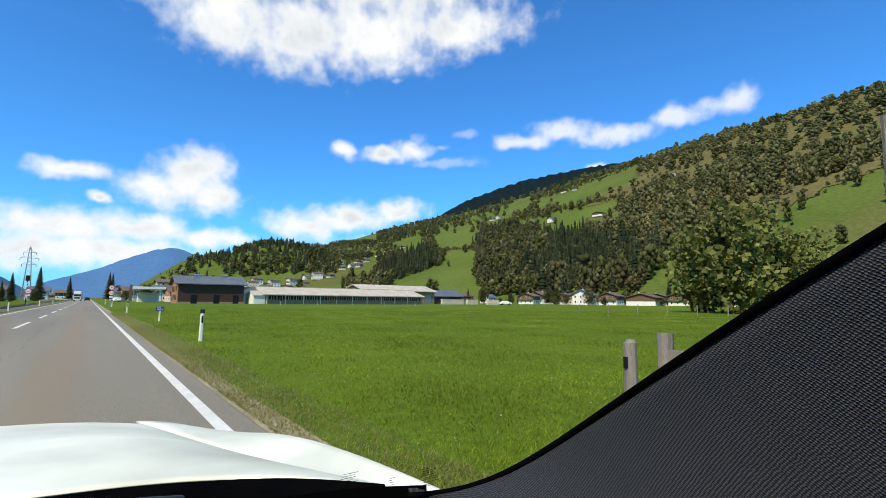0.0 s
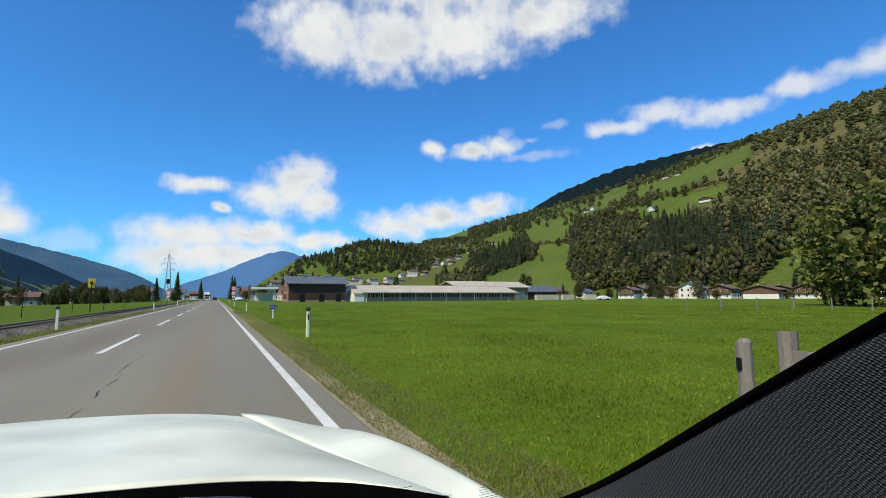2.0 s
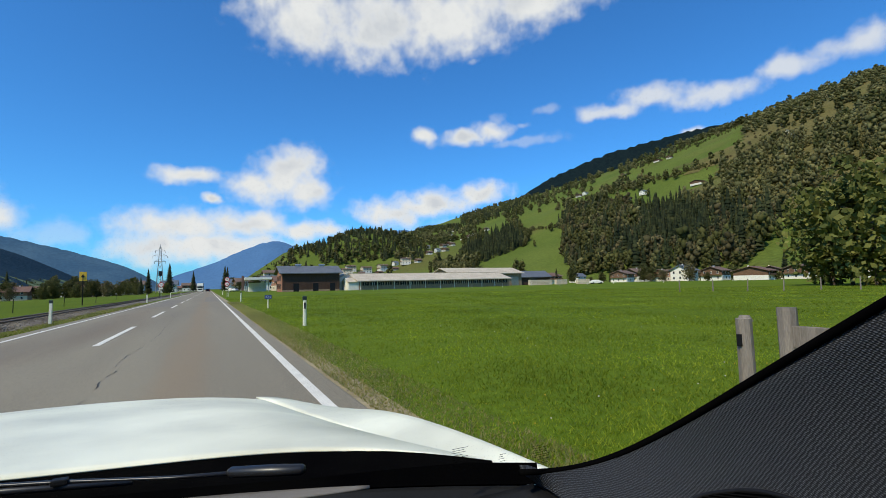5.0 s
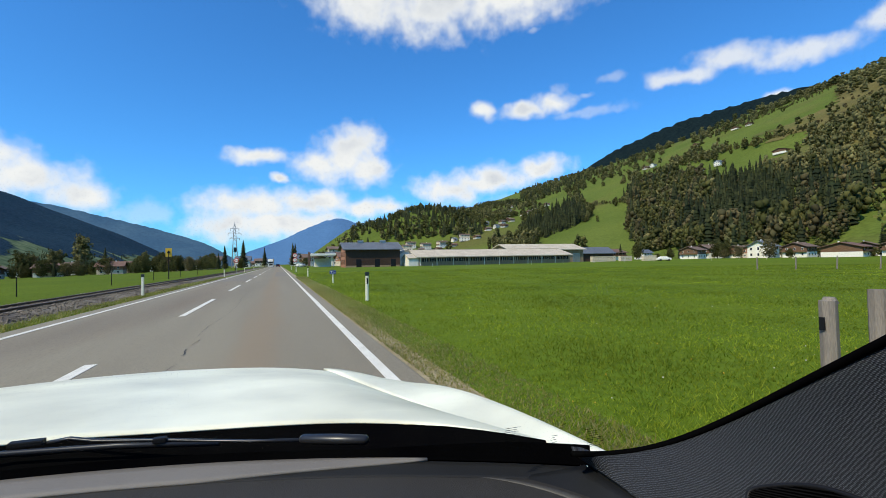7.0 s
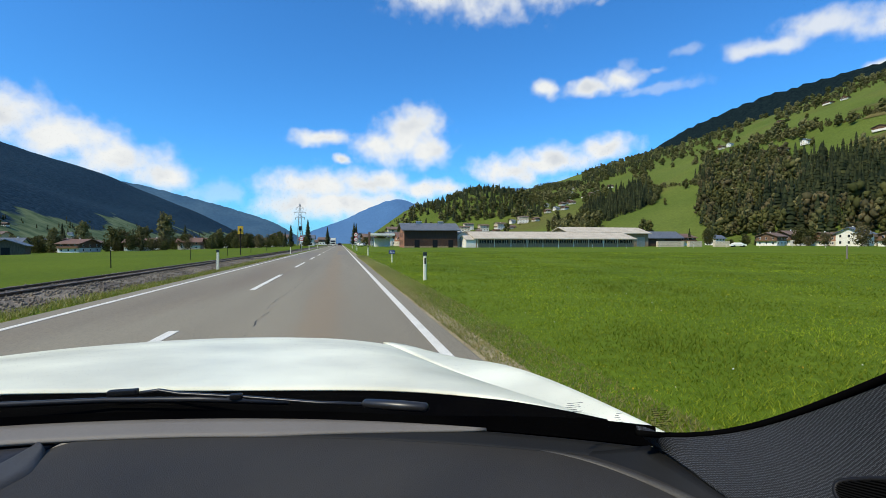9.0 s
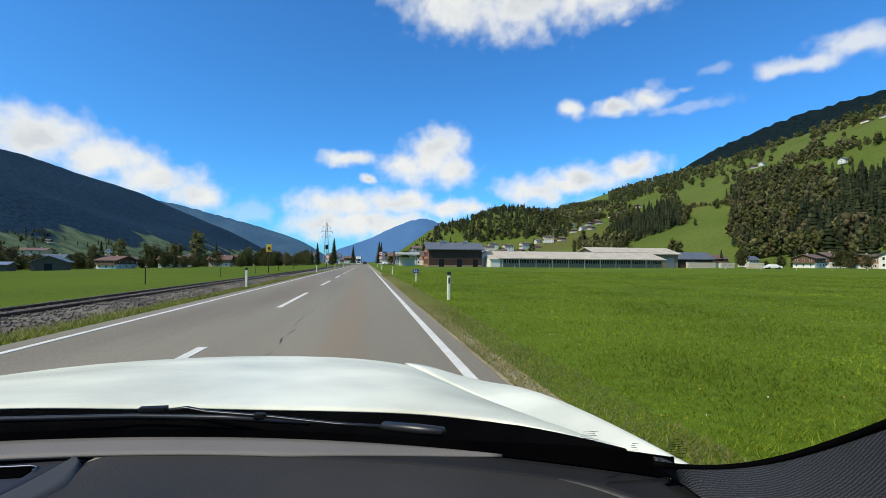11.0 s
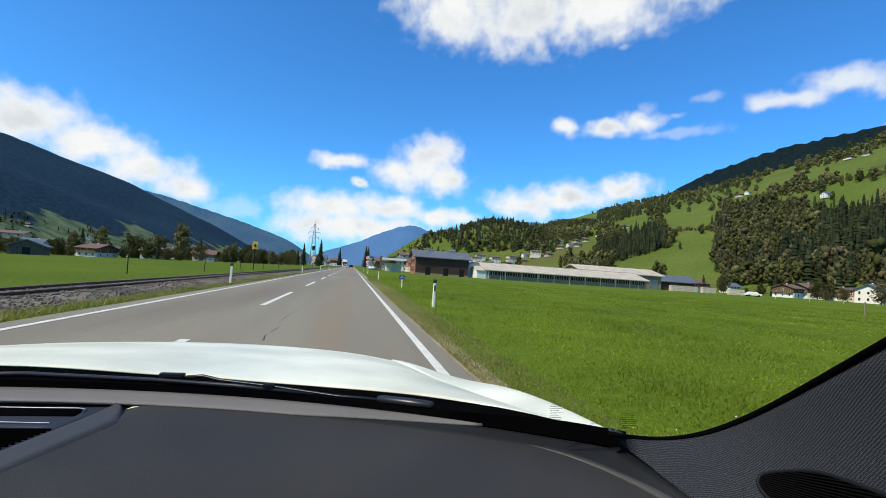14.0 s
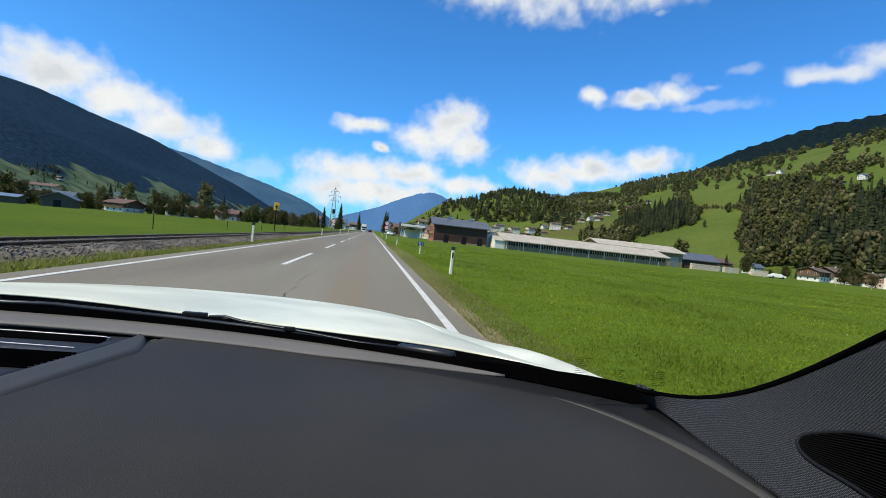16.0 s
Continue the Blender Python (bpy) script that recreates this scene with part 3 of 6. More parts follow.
# ---- far mountains, kilometres away ----
def far_ridge(name, label, pts, dist, seed, material=M_FARHAZE):
    """A distant mountain: its crest through a few bearings and elevations, its flank falling to the valley."""
    r = random.Random(seed)
    n = 90
    a = np.linspace(pts[0][0], pts[-1][0], n)
    e = np.interp(a, [p[0] for p in pts], [p[1] for p in pts])
    e = np.convolve(np.pad(e, 1, mode="edge"), np.ones(3) / 3, "valid")
    verts, faces = [], []
    for i in range(n):
        for j in range(9):
            k = j / 8
            d = dist - 900 * k
            jag = 1 + 0.011 * r.uniform(-1, 1) + 0.10 * math.sin(a[i] * 1.9 + seed + j) * k * (1 - k)
            z = dist * math.tan(radians(e[i])) * (1 - k) ** 1.15 * jag - 30 * k
            verts.append((d * math.sin(radians(a[i])), d * math.cos(radians(a[i])), z))
    for i in range(n - 1):
        for j in range(8):
            q = i * 9 + j
            faces.append((q, q + 9, q + 10, q + 1))
    return tagged(raw(name, verts, faces, material, smooth=True), label, "mountain", kind="structure")


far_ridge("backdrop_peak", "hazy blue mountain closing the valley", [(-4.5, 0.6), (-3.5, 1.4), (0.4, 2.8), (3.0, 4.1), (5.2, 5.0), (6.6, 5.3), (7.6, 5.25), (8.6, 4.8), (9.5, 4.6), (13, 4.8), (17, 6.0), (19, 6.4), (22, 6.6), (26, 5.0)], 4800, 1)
far_ridge("backdrop_ridge", "wooded mountain ridge far off, blue with painted haze", [(-36, 5.5), (-24, 6.4), (-21, 6.1), (-17, 5.2), (-13, 4.2), (-9.7, 3.2), (-7.6, 2.5), (-6, 1.6), (-4, 0.3)], 4500, 2, M_RIDGEHAZE)
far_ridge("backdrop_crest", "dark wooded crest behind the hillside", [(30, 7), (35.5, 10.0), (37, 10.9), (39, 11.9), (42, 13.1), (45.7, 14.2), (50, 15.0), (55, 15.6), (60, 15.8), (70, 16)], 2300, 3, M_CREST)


# ---- the car that carries the camera ----
XC = -0.33


def rear_y(x): return 0.985 - 0.09 * (x - XC) ** 2 - 0.81 * (x - XC) ** 4
def rear_z(x): return 0.9955 - 0.075 * (x - XC) + 0.085 * (x - XC) ** 2 if x > XC else 0.9955 + 0.02 * (1 - math.exp(-((x - XC) / 0.25) ** 2))
def front_y(x): return 2.08 - 0.22 * ((x - XC) / 0.80) ** 2
def front_z(x): return 0.875 - 0.034 * (x - XC) - 0.02 * (x - XC) ** 2
def dash_y(x): return 0.760 - 0.295 * (x - XC) ** 2


def glass_z(x):
    """The windscreen's foot."""
    d = max(x - XC, -0.38)
    return 1.0195 - 0.035 * d - 0.014 * d * d


def dash_z(x): return glass_z(x) - 0.008
def lip_z(x): return glass_z(x) + 0.006
def frit_z(x): return glass_z(x) + 0.012 + 0.014 * min(max((x - 0.1) / 0.2, 0.0), 1.0)


def hood_fn(u, v):
    s = min(v / 0.8, 1.0)
    xr, xl = 0.435 - 0.235 * s ** 1.6, -1.10 + 0.12 * s ** 2
    x = xl + (xr - xl) * u
    y = rear_y(x) * (1 - s) + front_y(x) * s
    z = rear_z(x) * (1 - s) + front_z(x) * s + 0.05 * s * (1 - s)
    e = min(u, 1 - u)
    z -= 0.006 * (1 - min(e / 0.02, 1)) ** 2
    z -= 0.055 * math.sin(math.pi * min(s * 0.86 + 0.06, 1)) * max(0, (u - 0.74) / 0.26) ** 2
    if v > 0.8:
        k = (v - 0.8) / 0.2
        y += 0.16 * math.sin(k * 1.57)
        z -= 0.30 * (1 - math.cos(k * 1.57))
    return (x, y, z)


def fender_fn(u, v):
    s = v
    y = 0.62 + 1.55 * s
    inner = 0.44 - 0.235 * max((y - 0.75) / 1.3, 0) ** 1.6
    crest = 0.50 + 0.03 * math.sin(s * 3.1)
    zc = 0.953 - 0.14 * s - 0.10 * s ** 3
    zi = rear_z(0.43) * (1 - s) + front_z(0.25) * s + 0.03 * s * (1 - s) - 0.018 - 0.055 * math.sin(math.pi * min(s * 0.86 + 0.06, 1))
    if u < 0.5:
        k = u / 0.5
        return (inner + (crest - inner) * k, y, zi + (zc - zi) * k ** 1.5)
    k = (u - 0.5) / 0.5
    return (crest + 0.09 * math.sin(k * 1.57), y, zc - 0.45 * k ** 2)


BEZ = [Vector(p) for p in ((0.338, 0.572, 1.022), (0.589, 0.568, 0.976), (0.419, 0.311, 1.232), (0.358, -0.175, 1.478))]


def bez(t):
    a, b, c, d = BEZ
    return a * (1 - t) ** 3 + b * 3 * t * (1 - t) ** 2 + c * 3 * t * t * (1 - t) + d * t ** 3


def dash_edge(t):
    """The seam between dashboard and pillar trim."""
    return Vector((0.375 + 0.06 * t, 0.60 - 0.75 * t, 0.996 - 0.05 * t - 0.06 * t * t))


RIDGE = [Vector(p) for p in ((0.19, 0.652, 0.983), (0.252, 0.626, 0.982), (0.300, 0.585, 0.979), (0.338, 0.527, 0.976), (0.363, 0.464, 0.9735), (0.376, 0.410, 0.970), (0.386, 0.365, 0.9665), (0.398, 0.30, 0.961), (0.412, 0.20, 0.950))]


def ridge(t):
    """The dashboard's rolled edge, from the windscreen's corner along the pillar."""
    k = min(int(t * 8), 7)
    p = [RIDGE[min(max(k + j, 0), 8)] for j in (-1, 0, 1, 2)]
    f = t * 8 - k
    return 0.5 * (2 * p[1] + (p[2] - p[0]) * f + (2 * p[0] - 5 * p[1] + 4 * p[2] - p[3]) * f * f + (3 * p[1] - p[0] - 3 * p[2] + p[3]) * f ** 3)


def pillar_fn(u, v):
    a, b = dash_edge(u), bez(u)
    p = a.lerp(b, v)
    p.x += 0.02 * math.sin(v * math.pi) * u
    return p


PANEL_Z = 1.0065


def pad_left(y):
    """Where the padded passenger side begins."""
    return -0.372 - 0.27 * (0.72 - y)


def dash_fn(u, v):
    """Across and towards the seats; the pad swells, rolls over at its edges and falls away."""
    t = max(0.0, v - 0.08) / 0.92
    xl, xr = -1.05, dash_edge(t).x + 0.03
    x = xl + (xr - xl) * u
    y0 = dash_y(x) - 0.033
    y = y0 + (-0.15 - y0) * t
    s = lambda q: (lambda c: c * c * (3 - 2 * c))(min(max(q, 0), 1))
    a, b = (x - pad_left(y)) / 0.035, (xr - 0.012 - x) / 0.035
    low = PANEL_Z - 0.005
    z = low + (dash_z(max(x, -0.42)) - 0.016 - low) * s(a)
    return (x, y, z + 0.014 * s(a) * s(b) * s((0.01 + v) / 0.08) - 0.012 * t - 0.10 * t ** 3)


def rim_fn(u, v):
    """The raised flat rim between centre panel and pad."""
    y = 0.722 - 0.487 * u
    x = pad_left(y) - 0.003 + (0.004 + 0.058 * min(1.0, u / 0.16) ** 0.7) * v
    t = max(0.0, (dash_y(x) - 0.033 - y) / (dash_y(x) + 0.117))
    top = 1.0142 - 0.012 * t - 0.10 * t ** 3
    y = min(y, dash_y(x) - 0.031)
    if v < 0.2:
        return (x, y, PANEL_Z - 0.008 + (top - PANEL_Z + 0.008) * math.sin(v / 0.2 * math.pi / 2))
    return (x, y, top - 0.010 * max(0.0, (v - 0.75) / 0.25) ** 2)


def panel_fn(u, v):
    y = 0.42 + 0.40 * v
    x1 = pad_left(y) + 0.006
    x = -1.0 + (x1 + 1.0) * u
    y = min(y, dash_y(x) + 0.02)
    return (x, y, PANEL_Z - 0.02 * max(0.0, 0.58 - y))


def inside(u, v, loop):
    """Whether u, v lies within a closed outline."""
    hit = False
    for (a, b), (c, d) in zip(loop, loop[1:] + loop[:1]):
        if (b > v) != (d > v) and u < (c - a) * (v - b) / (d - b) + a:
            hit = not hit
    return hit


def speaker_loop():
    c = [(0.337, 0.50), (0.36, 0.585), (0.437, 0.622), (0.50, 0.578), (0.592, 0.483), (0.604, 0.448), (0.575, 0.38), (0.515, 0.285), (0.468, 0.267), (0.405, 0.335), (0.35, 0.40)]
    out = []
    n = len(c)
    for i in range(n):
        p0, p1, p2, p3 = (Vector(c[(i + k) % n]) for k in (-1, 0, 1, 2))
        for k in range(6):
            t = k / 6
            q = 0.5 * (2 * p1 + (p2 - p0) * t + (2 * p0 - 5 * p1 + 4 * p2 - p3) * t * t + (3 * p1 - p0 - 3 * p2 + p3) * t ** 3)
            out.append((q.x, q.y))
    return out


def on_pillar(u, v, lift):
    """A point on the pillar trim, raised towards the cabin."""
    p = pillar_fn(u, v)
    n = (pillar_fn(u + 0.01, v) - p).cross(pillar_fn(u, v + 0.01) - p).normalized()
    if n.x > 0:
        n = -n
    return p + n * lift


def build_speaker(pillar):
    loop = speaker_loop()
    frame_ = part("speaker_frame", tube([on_pillar(u, v, 0.001) for u, v in loop], 0.0026, 6, True), M_BLACK, pillar, "black loudspeaker surround", True)
    bm = bmesh.new()
    cu, cv = sum(q[0] for q in loop) / len(loop), sum(q[1] for q in loop) / len(loop)
    rings = [[bm.verts.new(on_pillar(cu + (u - cu) * k, cv + (v - cv) * k, 0.0012)) for u, v in loop] for k in (1.0, 0.66, 0.33)]
    mid = bm.verts.new(on_pillar(cu, cv, 0.0012))
    n = len(loop)
    for a, b in zip(rings, rings[1:]):
        for k in range(n):
            bm.faces.new((a[k], a[(k + 1) % n], b[(k + 1) % n], b[k]))
    for k in range(n):
        bm.faces.new((rings[-1][k], rings[-1][(k + 1) % n], mid))
    grille = part("speaker_grille", bm, M_COWL, pillar, "dark ribbed loudspeaker grille", True)
    for k in range(26):
        v = 0.25 + 0.39 * (k + 0.5) / 26
        us = [u / 400 for u in range(100, 260) if inside(u / 400, v - 0.25 * (u / 400 - 0.47), loop)]
        if len(us) > 4:
            pts = [on_pillar(u, v - 0.25 * (u - 0.47), 0.0022) for u in np.linspace(us[0], us[-1], 9)]
            part("rib", tube(pts, 0.0009, 5), M_GRILLE, grille)


def build_car():
    car = thing("car", "white car with dark cabin, windscreen and dashboard, on the road", "car")
    thicken(part("hood", sheet(hood_fn, 56, 40), M_CARWHITE, car, "glossy white bonnet", True), 0.003)
    thicken(part("fender", sheet(fender_fn, 14, 24), M_CARWHITE, car, "white front wing", True), 0.008)
    # the cowl hangs from the bonnet's rear edge, dips under the wipers and rises to the glass
    thicken(part("cowl", sheet(lambda u, v: (lambda x: (x, rear_y(x) + 0.004 + (dash_y(x) + 0.008 - rear_y(x)) * v, rear_z(x) - 0.006 + (lip_z(x) - rear_z(x) + 0.002) * v ** 3 - 0.028 * math.sin(math.pi * min(1.0, v * 1.08)) ** 0.7 * (1 if v < 0.92 else 0)))(-1.1 + 1.49 * u), 40, 16), M_COWL, car, "black wiper cowl", True), 0.004)
    dash = thicken(part("dashboard", sheet(dash_fn, 90, 60), M_PLASTIC, car, "dark grey grained dashboard", True), 0.01)
    # the pale strip tapers off rightward, copying how the light on it fades
    strip_w = lambda x: 0.034 * min(1.0, max(0.02, (0.19 - x) / 0.30)) ** 0.8
    thicken(part("defroster_strip", sheet(lambda u, v: (lambda x: (x, dash_y(x) - strip_w(x) * v, glass_z(x) + (dash_z(x) - glass_z(x)) * v * strip_w(x) / 0.034 + 0.002 * (1 - v)))(-1.05 + 1.23 * u), 70, 4), M_STRIP_LIT, dash, "beige-grey strip below the windscreen, sunlight in its colour", True), 0.004)
    # front band on the right, darkened by colour where the dash lies in shade
    thicken(part("dash_rim", sheet(lambda u, v: (lambda x: (x, dash_y(x) - 0.001 - 0.034 * v, glass_z(x) + (dash_z(x) - glass_z(x)) * v - 0.0025))(-0.16 + 0.55 * u), 40, 4), M_SHADE_TRIM, dash, "", True), 0.004)
    thicken(part("pad_rim", sheet(rim_fn, 40, 20), M_EDGE_HIGHLIGHT, dash, "lighter flat rim beside the centre panel", True), 0.003)
    panel = thicken(part("centre_panel", sheet(panel_fn, 24, 16), M_GLOSSBLACK, dash, "dark blue-black glossy centre panel", True), 0.004)
    zp = PANEL_Z + 0.002
    vent = part("air_vent", box(-0.84, -0.408, 0.681, 0.713, zp - 0.006, zp, 0.002), M_COWL, panel, "black air slot")
    part("vent_trim", tube([(-0.84, 0.717, zp), (-0.415, 0.710, zp + 0.001), (-0.405, 0.705, zp + 0.001), (-0.405, 0.696, zp)], 0.0009, 6), M_CHROME, vent, "thin chrome trim")
    part("trim_line", tube([(-0.84, 0.665, zp), (-0.42, 0.648, zp)], 0.0008, 6), M_CHROME, panel, "thin metal line")
    for k in range(9):
        part("grille_bar", box(-0.84, pad_left(0.622 - 0.0077 * k) - 0.006, 0.622 - 0.0077 * k, 0.625 - 0.0077 * k, zp - 0.006, zp + 0.0005), M_COWL, panel)
    pil = part("a_pillar", sheet(pillar_fn, 60, 20), M_FABRIC, car, "pillar covered in dark woven fabric", True)
    uv = pil.data.uv_layers.new(name="cloth")
    co = [Vector(v.co) for v in pil.data.vertices]
    for q in pil.data.loops:
        i, j = divmod(q.vertex_index, 21)
        uv.data[q.index].uv = (sum((co[k * 21 + 10] - co[(k - 1) * 21 + 10]).length for k in range(1, i + 1)), (co[i * 21 + j] - co[i * 21]).length)
    thicken(pil, 0.01, 1)
    part("pillar_seal", tube([bez(k / 40) + Vector((0, 0.003, 0)) for k in range(41)], 0.0038), M_COWL, pil, "black rubber seal", True)
    build_speaker(pil)
    # the seam's dark gap and the end cap beside it, in the shade-coloured trim
    thicken(part("end_cap", sheet(lambda u, v: ridge(0.08 + 0.92 * u).lerp(dash_edge(0.54 * u) + Vector((-0.001, 0, -0.003)), v) - Vector((0, 0, 0.004 * math.sin(v * math.pi))), 30, 6), M_SHADE_TRIM, dash, "", True), 0.003)
    part("pillar_foot", sheet(lambda u, v: dash_edge(0.88 * u) + Vector((0.004, 0, 0.002 - 0.025 * v)), 30, 3), M_SHADE_TRIM, pil, "", True)
    part("dash_ridge", tube([ridge(k / 40) for k in range(41)], [0.0015 + 0.0065 * min(1.0, k / 18) for k in range(41)], 10), M_EDGE_HIGHLIGHT, dash, "rolled edge of the dashboard, its highlight painted lighter", True)
    # wipers
    wiper = part("wiper", tube([(0.116, 0.776, 1.001), (0.112, 0.778, 1.001), (0.075, 0.798, 1.0), (0.025, 0.829, 0.997), (0.02, 0.832, 0.997)], [0.005, 0.0095, 0.0105, 0.0095, 0.005], 8, flat=0.8), M_SATIN, car, "black windscreen wiper", True)
    part("wiper_arm", tube([(0.02, 0.832, 0.995), (-0.055, 0.872, 0.990), (-0.186, 0.914, 0.996), (-0.285, 0.945, 0.998), (-0.32, 0.955, 1.003), (-0.35, 0.96, 0.999)], [0.004, 0.0035, 0.0035, 0.004, 0.004, 0.004], 8, flat=0.7), M_SATIN, wiper, "", True)
    part("wiper_joint", box(-0.40, -0.355, 0.955, 0.969, 0.997, 1.005, 0.002), M_BLACK, wiper)
    part("wiper_clip", box(-0.197, -0.178, 0.905, 0.917, 0.993, 1.001, 0.002), M_BLACK, wiper)
    part("wiper_blade", tube([(-0.10, 0.885, 0.988), (-0.25, 0.93, 0.990), (-0.40, 0.945, 0.994), (-0.6, 0.905, 1.01), (-0.85, 0.84, 1.014)], [0.003, 0.004, 0.004, 0.004, 0.003], 6, flat=1.3), M_SATIN, wiper, "", True)
    # windscreen, with small unreadable print in its lower corner
    glass = part("windscreen", sheet(lambda u, v: (lambda x: (x, dash_y(x) + 0.01 + (0.06 - 0.23 * ((x - XC) / 0.7) ** 2 - dash_y(x) - 0.01) * v, glass_z(x) + 0.004 + (1.495 - glass_z(x) - 0.004) * v + 0.03 * math.sin(v * math.pi)))(-1.04 + 1.42 * u + (0.02 - 0.06 * u) * v), 20, 14), M_GLASS, car, "clear curved windscreen", True)
    glass.visible_shadow = False
    part("frit_band", sheet(lambda u, v: (lambda x: (x, dash_y(x) + 0.003 * v, glass_z(x) - 0.001 + (frit_z(x) - glass_z(x) + 0.001) * v))(-1.04 + 1.43 * u), 50, 2), M_COWL, glass, "black printed edge band", True)
    rng = random.Random(6)
    for k in range(27):
        r, c = divmod(k, 3)
        a, w = (0.258, 0.034) if c == 0 else ((0.312, 0.014) if c == 1 else (0.350, 0.036))
        x = a + rng.uniform(0, 0.004)
        y, z = 0.611 - 0.45 * (x - 0.254), 1.053 - 0.0027 * r
        if c == 1 and r < 3:
            continue
        part("print_bar", box(x, x + w * rng.uniform(0.35, 0.7), y - 0.002, y - 0.0017, z, z + 0.0004), M_COWL, glass)
    # cabin shell
    thicken(part("roof", sheet(lambda u, v: (-1.0 + 1.36 * u, 0.07 - 2.37 * v - 0.16 * (2 * u - 1) ** 2, 1.505 + 0.05 * math.sin(u * math.pi) * math.sin(0.3 + v * 2.5)), 10, 10), M_CARWHITE, car, "white roof", True), 0.03)
    part("headliner", box(-0.98, 0.34, -2.2, -0.22, 1.44, 1.455, 0.005), M_LINER, car, "light grey headliner")
    for x0, x1 in ((0.52, 0.56), (-1.22, -1.18)):
        door = part("door", box(x0, x1, -1.2, 0.50, 0.35, 0.98, 0.01), M_BLACK, car)
        part("door_skin", box(x0 + (0.045 if x0 > 0 else -0.03), x1 + (0.03 if x0 > 0 else -0.045), -1.2, 0.50, 0.35, 0.96, 0.01), M_CARWHITE, door)
    part("b_pillar", box(0.44, 0.50, -0.75, -0.62, 0.9, 1.47, 0.02), M_BLACK, car)
    part("b_pillar", box(-1.14, -1.08, -0.75, -0.62, 0.9, 1.47, 0.02), M_BLACK, car)
    part("rear_wall", box(-1.2, 0.54, -2.35, -2.3, 0.35, 1.0, 0.01), M_BLACK, car)
    part("cabin_floor", box(-1.18, 0.52, -2.3, 0.9, 0.30, 0.34), M_BLACK, car)
    part("firewall", box(-1.1, 0.5, 0.45, 0.5, 0.34, 0.90), M_BLACK, car)
    part("front_panel", box(-1.0, 0.3, 2.05, 2.16, 0.3, 0.6, 0.04), M_CARWHITE, car)
    for x in (-1.15, 0.50):
        for y in (1.45, -1.5):
            wheel = part("wheel", rod((x - 0.1, y, 0.33), (x + 0.1, y, 0.33), 0.32, 0.32, 28), M_BLACK, car)
            part("rim", rod((x - 0.105, y, 0.33), (x + 0.105, y, 0.33), 0.2, 0.2, 20), M_CHROME, wheel)
    return car


# Lighter grey for the dash's edges: their highlight is painted in.
M_EDGE_HIGHLIGHT = paint("dash_edge_highlight", (0.048, 0.0452, 0.040), (0.060, 0.057, 0.051), 6, 0.55, 0.2, 700, dist=0.002, spec=0.3)
# Darker version of the dash plastic: shade at its right end, as colour.
M_SHADE_TRIM = paint("shade_trim", (0.013, 0.0135, 0.0135), (0.018, 0.0185, 0.0185), 6, 0.6, 0.2, 700, dist=0.002, spec=0.2)
M_GRILLE = paint("grille_plastic", (0.003, 0.003, 0.003), (0.005, 0.005, 0.005), 8, 0.9, 0.1, 400, dist=0.002, spec=0.05)
M_SATIN = paint("satin_black", (0.012, 0.012, 0.013), (0.02, 0.02, 0.022), 8, 0.35, 0.05, 300, dist=0.001)
M_LINER = paint("headliner_cloth", (0.35, 0.34, 0.32), (0.4, 0.39, 0.37), 8, 0.95, 0.2, 300, dist=0.002)
build_car()


# ---- buildings ----
def gable_roof(x0, x1, y0, y1, z, rise, over=0.6, along="x", thick=0.25, bm=None):
    """A pitched roof slab over a rectangle; the ridge runs along x or y."""
    bm = bm or bmesh.new()
    if along == "x":
        prof = [(y0 - over, -over * rise / ((y1 - y0) / 2)), ((y0 + y1) / 2, rise), (y1 + over, -over * rise / ((y1 - y0) / 2))]
        ends = (x0 - over, x1 + over)
        pt = lambda e, q, d: (e, q[0], z + q[1] + d)
    else:
        prof = [(x0 - over, -over * rise / ((x1 - x0) / 2)), ((x0 + x1) / 2, rise), (x1 + over, -over * rise / ((x1 - x0) / 2))]
        ends = (y0 - over, y1 + over)
        pt = lambda e, q, d: (q[0], e, z + q[1] + d)
    rings = [[bm.verts.new(pt(e, q, d)) for q, d in ((prof[0], 0), (prof[1], 0), (prof[2], 0), (prof[2], thick), (prof[1], thick), (prof[0], thick))] for e in ends]
    a, b = rings
    for k in range(6):
        bm.faces.new((a[k], a[(k + 1) % 6], b[(k + 1) % 6], b[k]))
    for r in (a, b):
        bm.faces.new((r[0], r[1], r[4], r[5]))
        bm.faces.new((r[1], r[2], r[3], r[4]))
    return bm


def gable_wall(x0, x1, y0, y1, z, rise, along="x"):
    bm = bmesh.new()
    if along == "x":
        prof = [(y0, 0), (y1, 0), (y1, z), ((y0 + y1) / 2, z + rise), (y0, z)]
        rings = [[bm.verts.new((e, q[0], q[1])) for q in prof] for e in (x0, x1)]
    else:
        prof = [(x0, 0), (x1, 0), (x1, z), ((x0 + x1) / 2, z + rise), (x0, z)]
        rings = [[bm.verts.new((q[0], e, q[1])) for q in prof] for e in (y0, y1)]
    a, b = rings
    for k in range(5):
        bm.faces.new((a[k], a[(k + 1) % 5], b[(k + 1) % 5], b[k]))
    bm.faces.new(a[::-1])
    bm.faces.new(b)
    return bm


M_WOOD = paint("chalet_wood", (0.11, 0.055, 0.028), (0.19, 0.105, 0.055), 0.9, 0.85, 0.4, 12, stretch=(1, 1, 4), dist=0.02)
M_OLDWOOD = paint("grey_old_boards", (0.085, 0.066, 0.046), (0.15, 0.118, 0.085), 0.9, 0.9, 0.5, 10, stretch=(5, 5, 0.6), dist=0.02)
M_REDROOF = paint("red_tile_roof", (0.13, 0.072, 0.052), (0.19, 0.105, 0.075), 0.8, 0.85, 0.4, 7, dist=0.03)
